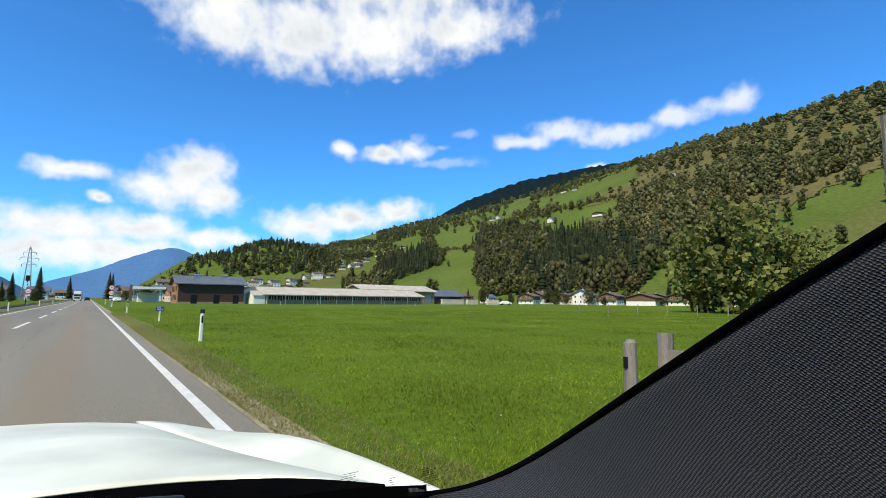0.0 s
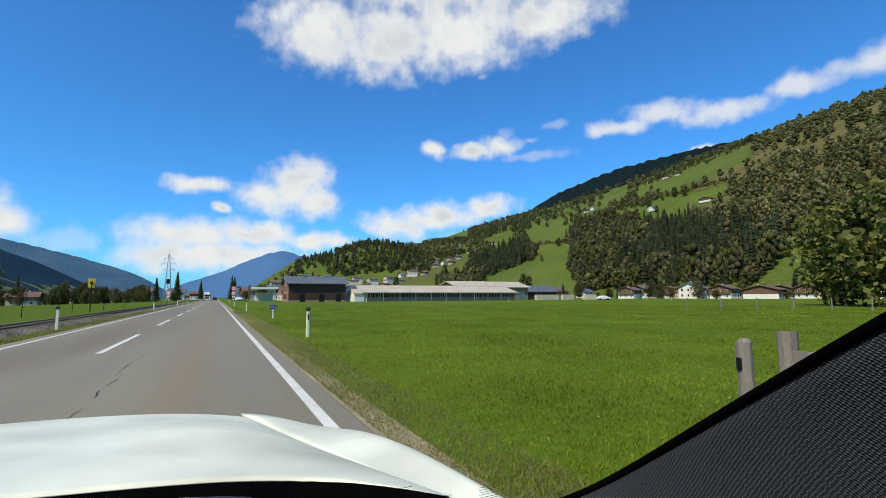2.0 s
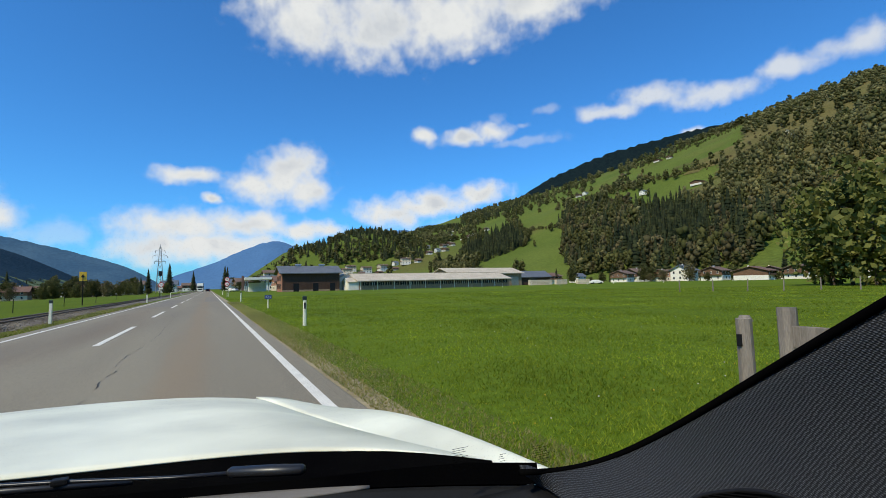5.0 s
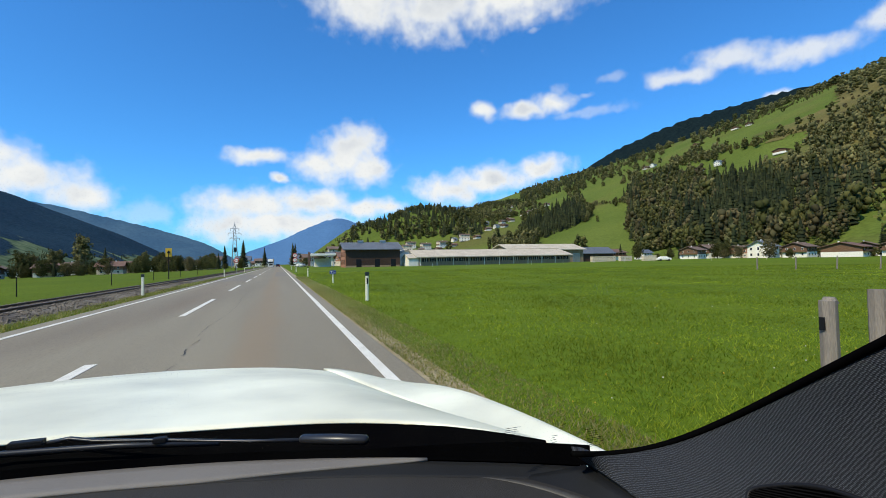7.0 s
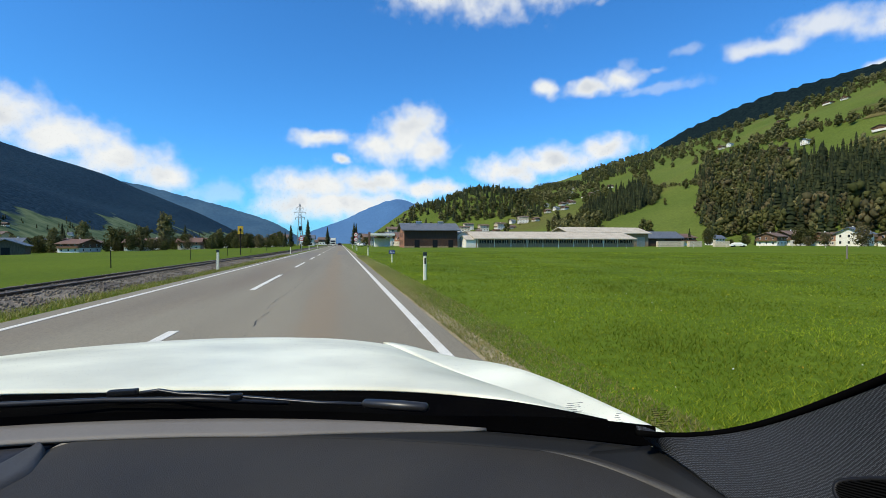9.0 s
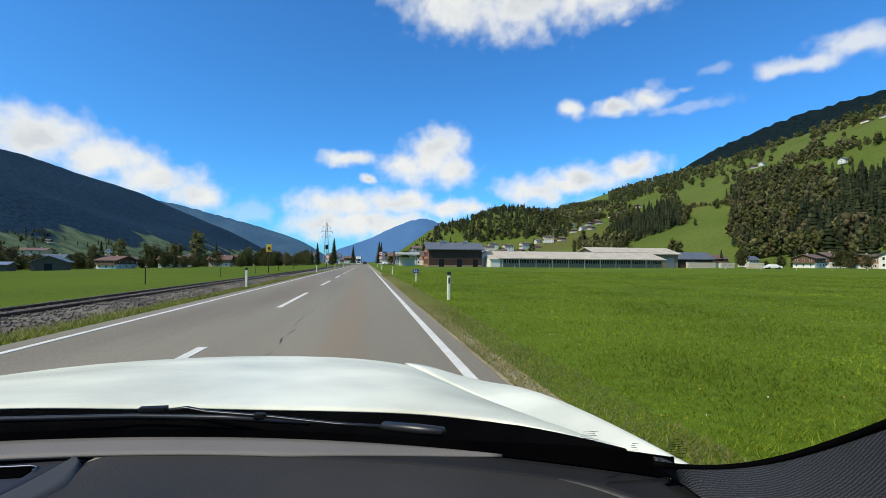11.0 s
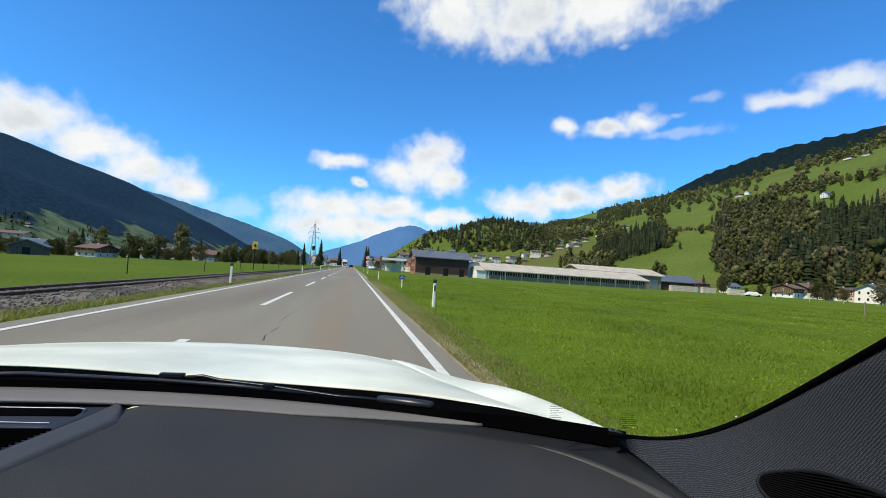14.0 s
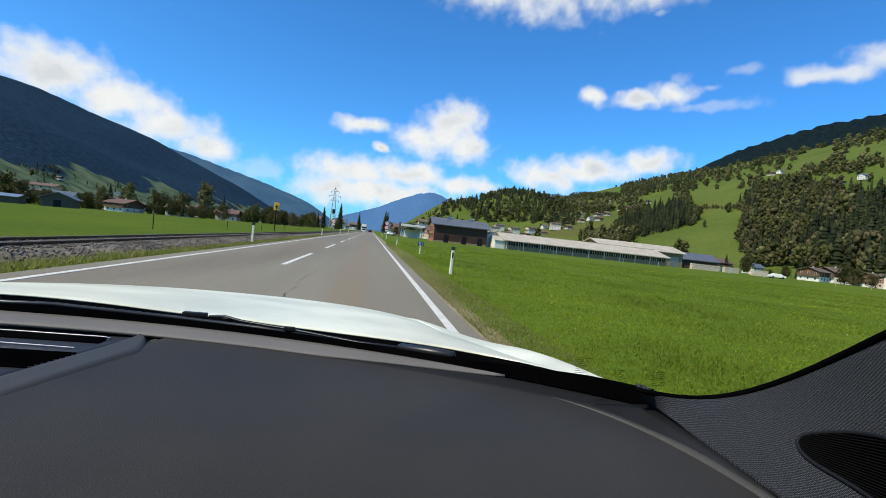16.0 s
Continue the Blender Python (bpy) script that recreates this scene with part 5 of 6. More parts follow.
def build_woods():
    rng = np.random.RandomState(11)
    near, far = {}, {}
    for x0, x1, y0, y1, step, store in ((238, 620, -60, 720, 6.9, near), (620, 1150, -60, 720, 12.5, far), (90, 480, 720, 1480, 11.0, far), (480, 1160, 720, 1480, 17.0, far), (238, 1160, 1480, 2700, 22.0, far)):
        X, Y = (g.ravel() for g in np.meshgrid(np.arange(x0, x1, step), np.arange(y0, y1, step), indexing="ij"))
        X, Y = X + rng.uniform(-.5, .5, len(X)) * step, Y + rng.uniform(-.5, .5, len(Y)) * step
        Z, W_ = height(X, Y), wave(X * 3.0, Y * 3.0, 21)
        for px, py, z, n in zip(X.tolist(), Y.tolist(), Z.tolist(), W_.tolist()):
            if math.atan2(px, py) > radians(84):
                continue
            w = woods_at(px, py, z, n, rng)
            if w:
                size = rng.uniform(.8, 1.25) * (.3 if w == "scrub" else ((.86 if store is near else .72) if w == "conifer" else (.95 if store is near else .85)))
                store.setdefault(w, []).append((px, py, size))
    rng = np.random.RandomState(12)
    # hedgerows between the pastures
    for a0, e0, a1, e1, m in ((45.3, 9.9, 57.5, 12.0, 110), (46.0, 10.4, 52, 11.2, 40), (35.2, 6.0, 41, 6.4, 60), (41.2, 8.5, 46, 10.3, 44), (50, 12.6, 59, 15.2, 80), (23, 6.6, 29, 7.0, 44)):
        for k in range(m):
            az, el = a0 + (a1 - a0) * k / m + rng.uniform(-.15, .15), e0 + (e1 - e0) * k / m + rng.uniform(-.12, .12)
            d = np.arange(220, 1400, 4.0)
            z = height(d * math.sin(radians(az)), d * math.cos(radians(az)))
            up = np.nonzero(z > d * math.tan(radians(el)))[0]
            if len(up):
                q = d[up[0]]
                near.setdefault("olive" if rng.rand() < .4 else "leaf", []).append((q * math.sin(radians(az)), q * math.cos(radians(az)), rng.uniform(.22, .55)))
    # woods and orchards at the foot of the opposite mountain
    for k in range(900):
        x, y = -525 - 130 * rng.rand() ** 1.3, rng.uniform(250, 2600)
        if math.sin(x * .05 + 1.3 * math.sin(y * .02)) > .3:
            far.setdefault("conifer" if rng.rand() < .5 else "leaf", []).append((x, y, rng.uniform(.3, .6)))
    for kind, mat, label in (("conifer", M_CONIFER, "dark green spruce wood on the hillside"), ("leaf", M_LEAF, "green broadleaf wood on the hillside"), ("olive", M_OLIVE, "olive-green trees scattered over the hillside"), ("autumn", M_AUTUMN, "brownish early-autumn trees on the slope"), ("scrub", M_AUTUMN, "low brownish scrub on the open slope")):
        plant("woods", label, mat, near.get(kind, []), SPRUCE if kind == "conifer" else (BROAD_FAR if kind == "scrub" else BROAD), rng)
        plant("woods", label + ", far off", mat, far.get(kind, []), SPRUCE_FAR if kind == "conifer" else BROAD_FAR, rng)
    return {k: len(v) for k, v in near.items()}, {k: len(v) for k, v in far.items()}


build_woods()


def build_moor():
    """Open brownish slope, with the same rise as the hillside that it lies on."""
    V, Fc, n = [], [], 0
    X, Y = (g.ravel() for g in np.meshgrid(np.arange(380, 1150, 12.0), np.arange(-60, 640, 12.0), indexing="ij"))
    Z = height(X, Y)
    for x, y, z in zip(X.tolist(), Y.tolist(), Z.tolist()):
        az, lo = math.degrees(math.atan2(x, y)), math.degrees(math.atan2(z - 1, math.hypot(x, y)))
        edge = 1.2 * math.sin(x * .043) + .8 * math.sin(y * .061)
        if az < 53 + edge or lo < 5.6 + .4 * edge or any(within(az, lo, p) for p in PASTURES) or within(az, lo, THICK):
            continue
        c = [(x, y), (x + 12, y), (x + 12, y + 12), (x, y + 12)]
        V += c
        Fc.append((n, n + 1, n + 2, n + 3))
        n += 4
    V = np.array(V)
    V = np.column_stack([V, height(V[:, 0], V[:, 1]) + .8])
    return tagged(raw("rough_slope", V, np.array(Fc), M_MOOR, smooth=True), "open brownish rough grass slope on the hillside", "slope", kind="structure")


build_moor()


# ---- grass ----
def blades(name, label, material, x, y, size, wide, seed, lean=1.3):
    """Loose blades of grass, half lying over, at the given places."""
    rng = np.random.RandomState(seed)
    n = len(x)
    h = size * rng.uniform(.35, 1.25, n) * (1 + .5 * wave(x * 300, y * 300, 4))
    w = wide * rng.uniform(.6, 1.3, n)
    a, l = rng.uniform(0, 6.28, n), rng.uniform(0, 6.28, n)
    k = h * rng.uniform(.3, lean, n)
    z = np.full(n, .012)
    P = np.stack([np.stack([x - w * np.cos(a), y - w * np.sin(a), z], 1), np.stack([x + w * np.cos(a), y + w * np.sin(a), z], 1), np.stack([x + k * np.cos(l), y + k * np.sin(l), z + h], 1)], 1)
    return tagged(raw(name, P.reshape(-1, 3), np.arange(n * 3).reshape(-1, 3), material), label, "grass", kind="stuff")


def build_grass():
    rng = np.random.RandomState(31)
    # the meadow: thick near the road, thinning into the distance
    n = 190000
    r, a = 2.2 + 68 * rng.rand(n) ** 2.1, np.radians(rng.uniform(1, 78, n))
    x, y = r * np.sin(a), r * np.cos(a)
    k = (x > 1.6 + .3 * rng.rand(n)) & (y > .6)
    x, y, r = x[k], y[k], r[k]
    blades("grass", "uneven bright green meadow grass beside the road", M_GRASS, x, y, .036, .0022 + .0008 * r, 3)
    t = 1500
    cx, cy = rng.uniform(2.0, 12, t), rng.uniform(2, 26, t)
    x, y = (np.repeat(c, 14) + rng.normal(size=t * 14) * .05 for c in (cx, cy))
    blades("grass_tufts", "taller grass tufts standing out of the meadow", M_GRASS, x, y, .085, .004, 4, .9)
    n = 34000
    x, y = 1.5 + 0.9 * rng.rand(n) ** 1.5, 2.5 + 45 * rng.rand(n) ** 1.6
    blades("dry_grass", "straw-yellow dry grass at the road edge", M_DRYGRASS, x, y, .05, .004 + .0006 * y, 5)
    n = 14000
    x, y = rng.uniform(-6.1, -5.2, n), 5 + 50 * rng.rand(n) ** 1.6
    blades("grass", "rough grass between road and rails", M_LEFTGRASS, x, y, .06, .004 + .0006 * y, 6, .9)
    x, y = rng.uniform(-6.1, -5.2, n // 2), 5 + 50 * rng.rand(n // 2) ** 1.6
    blades("dry_grass", "yellowing grass beside the railway bed", M_DRYGRASS, x, y, .09, .004 + .0006 * y, 7, .9)


build_grass()


# ---- single trees ----
def leaf_cloud(rng, n, size, lobes):
    """Leaf sprays gathered round the ends of the limbs."""
    c = np.array([q[:3] for q in lobes])
    r = np.array([q[3] for q in lobes])
    k = rng.randint(len(lobes), size=n)
    d = rng.normal(size=(n, 3))
    d /= np.linalg.norm(d, axis=1)[:, None]
    p = c[k] + d * (r[k] * rng.uniform(.35, 1.1, n) ** .6)[:, None]
    a = rng.normal(size=(n, 3))
    a /= np.linalg.norm(a, axis=1)[:, None]
    b = np.cross(a, rng.normal(size=(n, 3)))
    b /= np.linalg.norm(b, axis=1)[:, None]
    s = (size * rng.uniform(.5, 1.4, n))[:, None]
    V = np.stack([p - a * s, p + b * s * .7, p + a * s, p - b * s * .7], 1).reshape(-1, 3)
    return V, np.arange(4 * n).reshape(-1, 4)


def tree(label, h, w, mat, leaves, size, seed, low=0.22, category="tree"):
    rng = np.random.RandomState(seed)
    t = thing("tree", label, category)
    bm = bmesh.new()
    add_rod(bm, (0, 0, -0.3), (0.1, 0.05, h * 0.45), h * 0.024, h * 0.014, 9)
    add_rod(bm, (0.1, 0.05, h * 0.44), (0, 0.1, h * 0.9), h * 0.014, h * 0.003, 7)
    lobes = []
    for k in range(15):
        z = h * (low + (0.92 - low) * (k + .5) / 15)
        a = k * 2.4 + rng.uniform(-.4, .4)
        f = 1 - abs((z / h - low) / (1 - low) - .42) ** 1.5 * 1.5
        r = w * .5 * max(f, .18) * rng.uniform(.55, .95)
        e = (r * math.cos(a), r * math.sin(a), z + h * .07)
        add_rod(bm, (0.05, 0.03, z - h * .05), e, h * 0.006, h * 0.001, 5)
        lobes.append((*e, w * .2 * rng.uniform(.8, 1.25)))
        lobes.append((e[0] * .45, e[1] * .45, z + h * .03, w * .2))
    part("trunk", bm, M_BARK, t)
    V, Fc = leaf_cloud(rng, leaves, size, lobes)
    raw("crown", V, Fc, mat, t)
    return t


def fir(label, h, w, seed):
    rng = np.random.RandomState(seed)
    t = thing("fir_tree", label, "tree")
    part("trunk", rod((0, 0, -0.3), (0, 0, h * .95), h * 0.018, h * 0.003, 8), M_BARK, t)
    V, Fc, n = [], [], 0
    for k in range(16):
        z = h * (.08 + .9 * k / 16)
        r = w * .5 * (1 - k / 16) ** .9 + .1
        for j in range(11):
            a = j * .571 + k * .9 + rng.uniform(-.2, .2)
            L_ = r * rng.uniform(.7, 1.15)
            c, s_ = math.cos(a), math.sin(a)
            wd = L_ * .28 + .1
            V.append(np.array([[0, 0, z + h * .05], [L_ * .6 * c - wd * s_, L_ * .6 * s_ + wd * c, z - .04 * h], [L_ * c, L_ * s_, z - .05 * h], [L_ * .6 * c + wd * s_, L_ * .6 * s_ - wd * c, z - .04 * h]]))
            Fc.append(np.array([[0, 1, 2, 3]]) + n)
            n += 4
    raw("crown", np.concatenate(V), np.concatenate(Fc), M_CONIFER, t)
    return t


TREES = [
    tree("round green broadleaf tree at the edge of the field", 11, 9, M_LEAF, 1700, .42, 1, .1),
    tree("tall olive-green poplar among the houses", 15, 7, M_OLIVE, 1500, .45, 2, .12),
    tree("bushy dark green tree", 7, 7.5, M_LEAF, 1100, .36, 3, .08),
    tree("autumn-tinted tree beside the houses", 9, 8, M_AUTUMN, 1100, .4, 4, .1),
    fir("dark green fir tree beside the road", 15, 6, 5),
    tree("large leafy green tree standing in the pasture", 11, 9.5, M_TREE, 2600, .36, 6, .06),
]


def plant_singles():
    spots = [
        (1, -74, 226, 1.05), (2, -66, 224, .9), (0, -96, 232, .9), (2, -110, 214, 1.0), (2, -126, 206, .9), (3, -140, 214, 1), (0, -152, 222, 1.1), (2, -165, 208, 1), (0, -180, 226, 1), (3, -48, 250, .8), (2, -40, 252, .8), (4, -17, 262, 1), (4, -28, 286, .9), (0, -33, 270, .8), (2, -84, 222, .8), (0, -200, 236, 1.1), (2, -215, 230, 1.0), (3, -120, 300, 1.2), (0, -60, 300, 1), (2, -52, 242, 1.0), (1, -135, 290, 1.0), (4, -150, 300, 1.1), (2, -176, 214, .9), (0, -225, 260, 1.2), (2, -100, 218, .7), (4, -88, 300, 1.0), (2, -30, 236, .6), (0, -250, 270, 1.2),
        (4, 9, 330, 1.1), (4, 12, 380, 1.2), (0, 20, 240, .7), (2, 12, 232, .6), (3, 44, 240, .8), (2, 60, 300, 1), (0, 80, 330, 1), (4, 50, 360, 1), (0, 100, 380, 1.1), (3, 120, 400, 1), (0, 140, 430, 1.1), (2, 90, 300, 1.2), (4, -11, 420, 1.1), (4, -13, 500, 1.2), (0, 16, 430, 1),
        (2, 188, 190, .8), (0, 206, 178, .8), (3, 190, 140, .8), (2, 205, 130, 1), (0, 214, 96, 1), (3, 196, 92, .7), (2, 186, 78, .9), (4, 222, 118, .9), (0, 222, 64, 1), (2, 205, 56, 1), (2, 172, 236, .8), (0, 205, 232, .9), (2, 226, 206, 1.0), (2, 150, 250, .7),
        (5, 66, 26, 1.2), (5, 68, 31, .85), (5, 70, 21, .75), (1, 68, 29, .62), (5, 76, 28, .8),
    ]
    rng = random.Random(18)
    spots += [(rng.choice((0, 2, 2, 3, 2)), -28 - 235 * k / 46 + rng.uniform(-3, 3), 196 + rng.uniform(0, 44), rng.uniform(.45, .9)) for k in range(46)]
    spots += [(2, -20 - 300 * k / 50 + rng.uniform(-4, 4), 225 + 35 * rng.random(), rng.uniform(.6, 1.0)) for k in range(50)]
    spots += [(rng.choice((0, 2, 0, 3, 1, 4)), -24 - 310 * k / 110 + rng.uniform(-4, 4), 204 + 70 * rng.random(), rng.uniform(.35, .75)) for k in range(110)]
    spots += [(rng.choice((0, 2, 2, 3, 4)), 176 + rng.uniform(0, 50), 40 + 200 * k / 26 + rng.uniform(-4, 4), rng.uniform(.4, .8)) for k in range(26)]
    used = set()
    rng = random.Random(8)
    for kind, x, y, s in spots:
        m = pose(x, y, at_slope(x, y), 0, 0, rng.uniform(0, 360)) @ Matrix.Scale(s, 4)
        if kind in used:
            c = copy_thing(TREES[kind], m)
        else:
            used.add(kind)
            TREES[kind].matrix_basis = m


plant_singles()

# ---- roadside ----
M_WHITEPLASTIC = paint("white_post_plastic", (0.80, 0.74, 0.56), (0.86, 0.80, 0.62), 3, 0.5, 0.1, 40, c3=(0.68, 0.60, 0.44))
M_DARKPLASTIC = paint("dark_green_cap", (0.012, 0.02, 0.016), (0.02, 0.03, 0.024), 5, 0.5, 0.1, 60)
M_SIGNRED = paint("sign_red", (0.55, 0.03, 0.02), (0.62, 0.04, 0.03), 4, 0.4, 0, 30)
M_SIGNWHITE = paint("sign_white", (0.80, 0.76, 0.66), (0.85, 0.81, 0.71), 4, 0.4, 0, 30)
M_SIGNBLUE = paint("sign_blue", (0.012, 0.03, 0.16), (0.018, 0.04, 0.2), 6, 0.4, 0, 30)
M_YELLOW = paint("sign_yellow", (0.6, 0.36, 0.02), (0.68, 0.42, 0.03), 5, 0.5, 0, 30)


def delineator(place, back=False):
    """A white roadside marker post with a dark cap and reflector."""
    d = thing("delineator_post", "white plastic roadside post with dark cap and reflector", "marker post", "roadside posts", place)
    bm = bmesh.new()
    r = [[bm.verts.new((x * k + lean, y * k, z)) for x, y in ((-0.06, -0.03), (-0.03, -0.055), (0.03, -0.055), (0.06, -0.03), (0.045, 0.05), (-0.045, 0.05))] for k, z, lean in ((1.0, -0.05, 0), (0.95, 0.5, 0.004), (0.9, 0.84, 0.008))]
    for a, b in zip(r, r[1:]):
        for i in range(6):
            bm.faces.new((a[i], a[(i + 1) % 6], b[(i + 1) % 6], b[i]))
    bm.faces.new(r[0][::-1])
    bm.faces.new(r[-1])
    part("post", bm, M_WHITEPLASTIC, d)
    part("cap", box(-0.055, 0.071, -0.052, 0.05, 0.835, 0.96, 0.012), M_DARKPLASTIC, d, "dark green cap")
    part("reflector", box(-0.018, 0.032, -0.062, -0.045, 0.56, 0.76, 0.006), M_BLACK, d, "dark reflector")
    return d


POST = delineator((2.75, 15.8, 0))
for x, y in ((2.7, 49), (2.7, 82), (2.7, 115), (-5.65, 24), (-5.65, 57), (-5.65, 90), (-5.65, 123)):
    copy_thing(POST, pose(x, y, 0, 0, random.uniform(-2, 2), 0 if x > 0 else 180))


def disc(r, y0, y1, z, seg=36):
    bm = bmesh.new()
    bmesh.ops.create_cone(bm, cap_ends=True, segments=seg, radius1=r, radius2=r, depth=abs(y1 - y0), matrix=Matrix.Translation((0, (y0 + y1) / 2, z)) @ Matrix.Rotation(math.pi / 2, 4, "X"))
    return bm


def lettering(text, size, material, parent, place, name="numerals"):
    cu = bpy.data.curves.new(name, "FONT")
    cu.body, cu.size, cu.extrude, cu.align_x, cu.align_y = text, size, 0.002, "CENTER", "CENTER"
    cu.materials.append(material)
    tmp = new(name, cu)
    me = bpy.data.meshes.new_from_object(tmp.evaluated_get(bpy.context.evaluated_depsgraph_get()))
    bpy.data.objects.remove(tmp)
    ob = new(name, me)
    ob.parent = parent
    ob.matrix_basis = pose(*place, 90, 0, 0)
    return ob


def round_plate(sign, z, kind):
    plate = part("sign_plate", disc(0.335, -0.05, -0.03, z), M_SIGNRED, sign, "round red-edged traffic sign")
    part("sign_face", disc(0.255, -0.056, -0.045, z), M_SIGNWHITE, plate)
    part("sign_back", disc(0.33, -0.03, -0.02, z), M_STEEL, plate)
    if kind == "80":
        lettering("80", 0.34, M_BLACK, plate, (0, -0.058, z))
    else:
        for x, m in ((-0.1, M_SIGNRED), (0.1, M_BLACK)):
            part("car_symbol", add_box(box(x - 0.075, x + 0.075, -0.062, -0.056, z - 0.045, z + 0.01, 0.008), x - 0.045, x + 0.045, -0.062, -0.056, z + 0.008, z + 0.05, 0.008), m, plate)


def traffic_signs():
    s = thing("speed_limit_sign", "two round traffic signs, 80 limit and no overtaking, on one pole", "traffic sign", place=(2.35, 76, 0))
    part("pole", rod((0, 0, -0.2), (0, 0, 3.0), 0.032, 0.032, 12), M_STEEL, s)
    round_plate(s, 2.62, "80")
    round_plate(s, 1.92, "no")
    part("small_plate", box(-0.22, 0.22, -0.05, -0.03, 1.32, 1.52, 0.01), M_SIGNWHITE, s)
    s = thing("no_overtaking_sign", "round no-overtaking sign with a small plate on a pole", "traffic sign", place=(-5.9, 76, 0))
    part("pole", rod((0, 0, -0.2), (0, 0, 2.3), 0.032, 0.032, 12), M_STEEL, s)
    round_plate(s, 2.0, "no")
    part("small_plate", box(-0.22, 0.22, -0.05, -0.03, 1.42, 1.6, 0.01), M_SIGNWHITE, s)


traffic_signs()


def pylon():
    """A lattice mast that tapers, with three cross-arms."""
    p = thing("power_pylon", "grey steel lattice power pylon", "pylon", place=(-21, 262, 0))
    def half(z): return 1.35 * (1 - z / 23) + 0.22
    for sx in (-1, 1):
        for sy in (-1, 1):
            part("leg", rod((sx * half(0), sy * half(0), 0), (sx * half(22), sy * half(22), 22), 0.13, 0.07, 6), M_STEEL, p)
    zs = [0, 3.2, 6, 8.6, 11, 13.2, 15.2, 17, 18.6, 20.2, 21.8]
    for a, b in zip(zs, zs[1:]):
        for k in range(4):
            c = ((-1, -1), (1, -1), (1, 1), (-1, 1))
            (x0, y0), (x1, y1) = c[k], c[(k + 1) % 4]
            part("brace", rod((x0 * half(a), y0 * half(a), a), (x1 * half(b), y1 * half(b), b), 0.06, 0.06, 5), M_STEEL, p)
    for z, w in ((15.0, 2.3), (17.6, 3.0), (20.0, 2.0)):
        arm = part("cross_arm", rod((-w, 0, z), (w, 0, z), 0.09, 0.09, 6), M_STEEL, p)
        for sx in (-1, 1):
            part("stay", rod((sx * w, 0, z), (0, 0, z + 1.3), 0.05, 0.05, 5), M_STEEL, arm)
            part("insulator", rod((sx * w, 0, z), (sx * w, 0, z - 1.1), 0.08, 0.08, 6), M_PANE, arm)
    part("peak", rod((0, 0, 21.5), (0, 0, 23.5), 0.2, 0.03, 6), M_STEEL, p)


pylon()


def rail_signal():
    s = thing("railway_signal", "dark railway signal mast with striped pole and lamp head", "railway signal", place=(-10.2, 128, 0))
    part("mast", rod((0, 0, -0.2), (0, 0, 5.2), 0.08, 0.07, 12), M_BLACK, s)
    for k in range(5):
        part("band", rod((0, 0, 1.2 + 0.7 * k), (0, 0, 1.5 + 0.7 * k), 0.086, 0.086, 12), M_SIGNWHITE, s, "white band")
    head = part("lamp_head", box(-0.35, 0.35, -0.1, 0.12, 4.6, 5.7, 0.06), M_BLACK, s, "black lamp head")
    for x, z in ((-0.17, 5.4), (0.17, 5.4), (0, 5.05)):
        part("lens", rod((x, -0.14, z), (x, -0.1, z), 0.09, 0.09, 14), M_PANE, head)
    part("platform", box(-0.4, 0.4, -0.1, 0.5, 4.3, 4.36), M_STEEL, s)
    c = thing("crossing_sign", "yellow-backed level crossing light on a dark pole", "railway signal", place=(-11.2, 58, 0))
    part("pole", rod((0, 0, -0.1), (0, 0, 3.0), 0.05, 0.05, 10), M_BLACK, c)
    part("plate", box(-0.3, 0.3, -0.03, 0.03, 2.35, 3.25, 0.02), M_YELLOW, c, "amber-yellow back plate")
    part("lamp", rod((0, -0.1, 2.8), (0, -0.02, 2.8), 0.13, 0.13, 16), M_BLACK, c)


rail_signal()


def line_posts():
    """Thin dark posts beyond the rails, and pale stakes of a field fence."""
    a = thing("rail_post", "thin dark post beside the railway", "post", "railway posts", (-12.2, 15.5, -0.08))
    part("post", rod((0, 0, -0.1), (0.01, 0, 0.95), 0.03, 0.025, 8), M_BLACK, a)
    part("cap", rod((0.01, 0, 0.95), (0.01, 0, 0.99), 0.033, 0.02, 8), M_BLACK, a)
    for y in (29, 43, 56, 70, 84):
        copy_thing(a, pose(-12.2, y, -0.08, 0, random.uniform(-3, 3), 0))
    b = thing("field_stake", "slim white plastic stake of an electric fence", "fence stake", "field stakes", (36, 112, 0))
    part("stake", rod((0, 0, -0.1), (0, 0, 1.05), 0.035, 0.03, 6), M_SIGNWHITE, b)
    part("tip", rod((0, 0, 1.05), (0, 0, 1.12), 0.04, 0.02, 6), M_BLACK, b)
    for k in range(1, 16):
        copy_thing(b, pose(36 + 8.4 * k, 112 - 1.5 * k, 0, 0, random.uniform(-4, 4), 0))


line_posts()


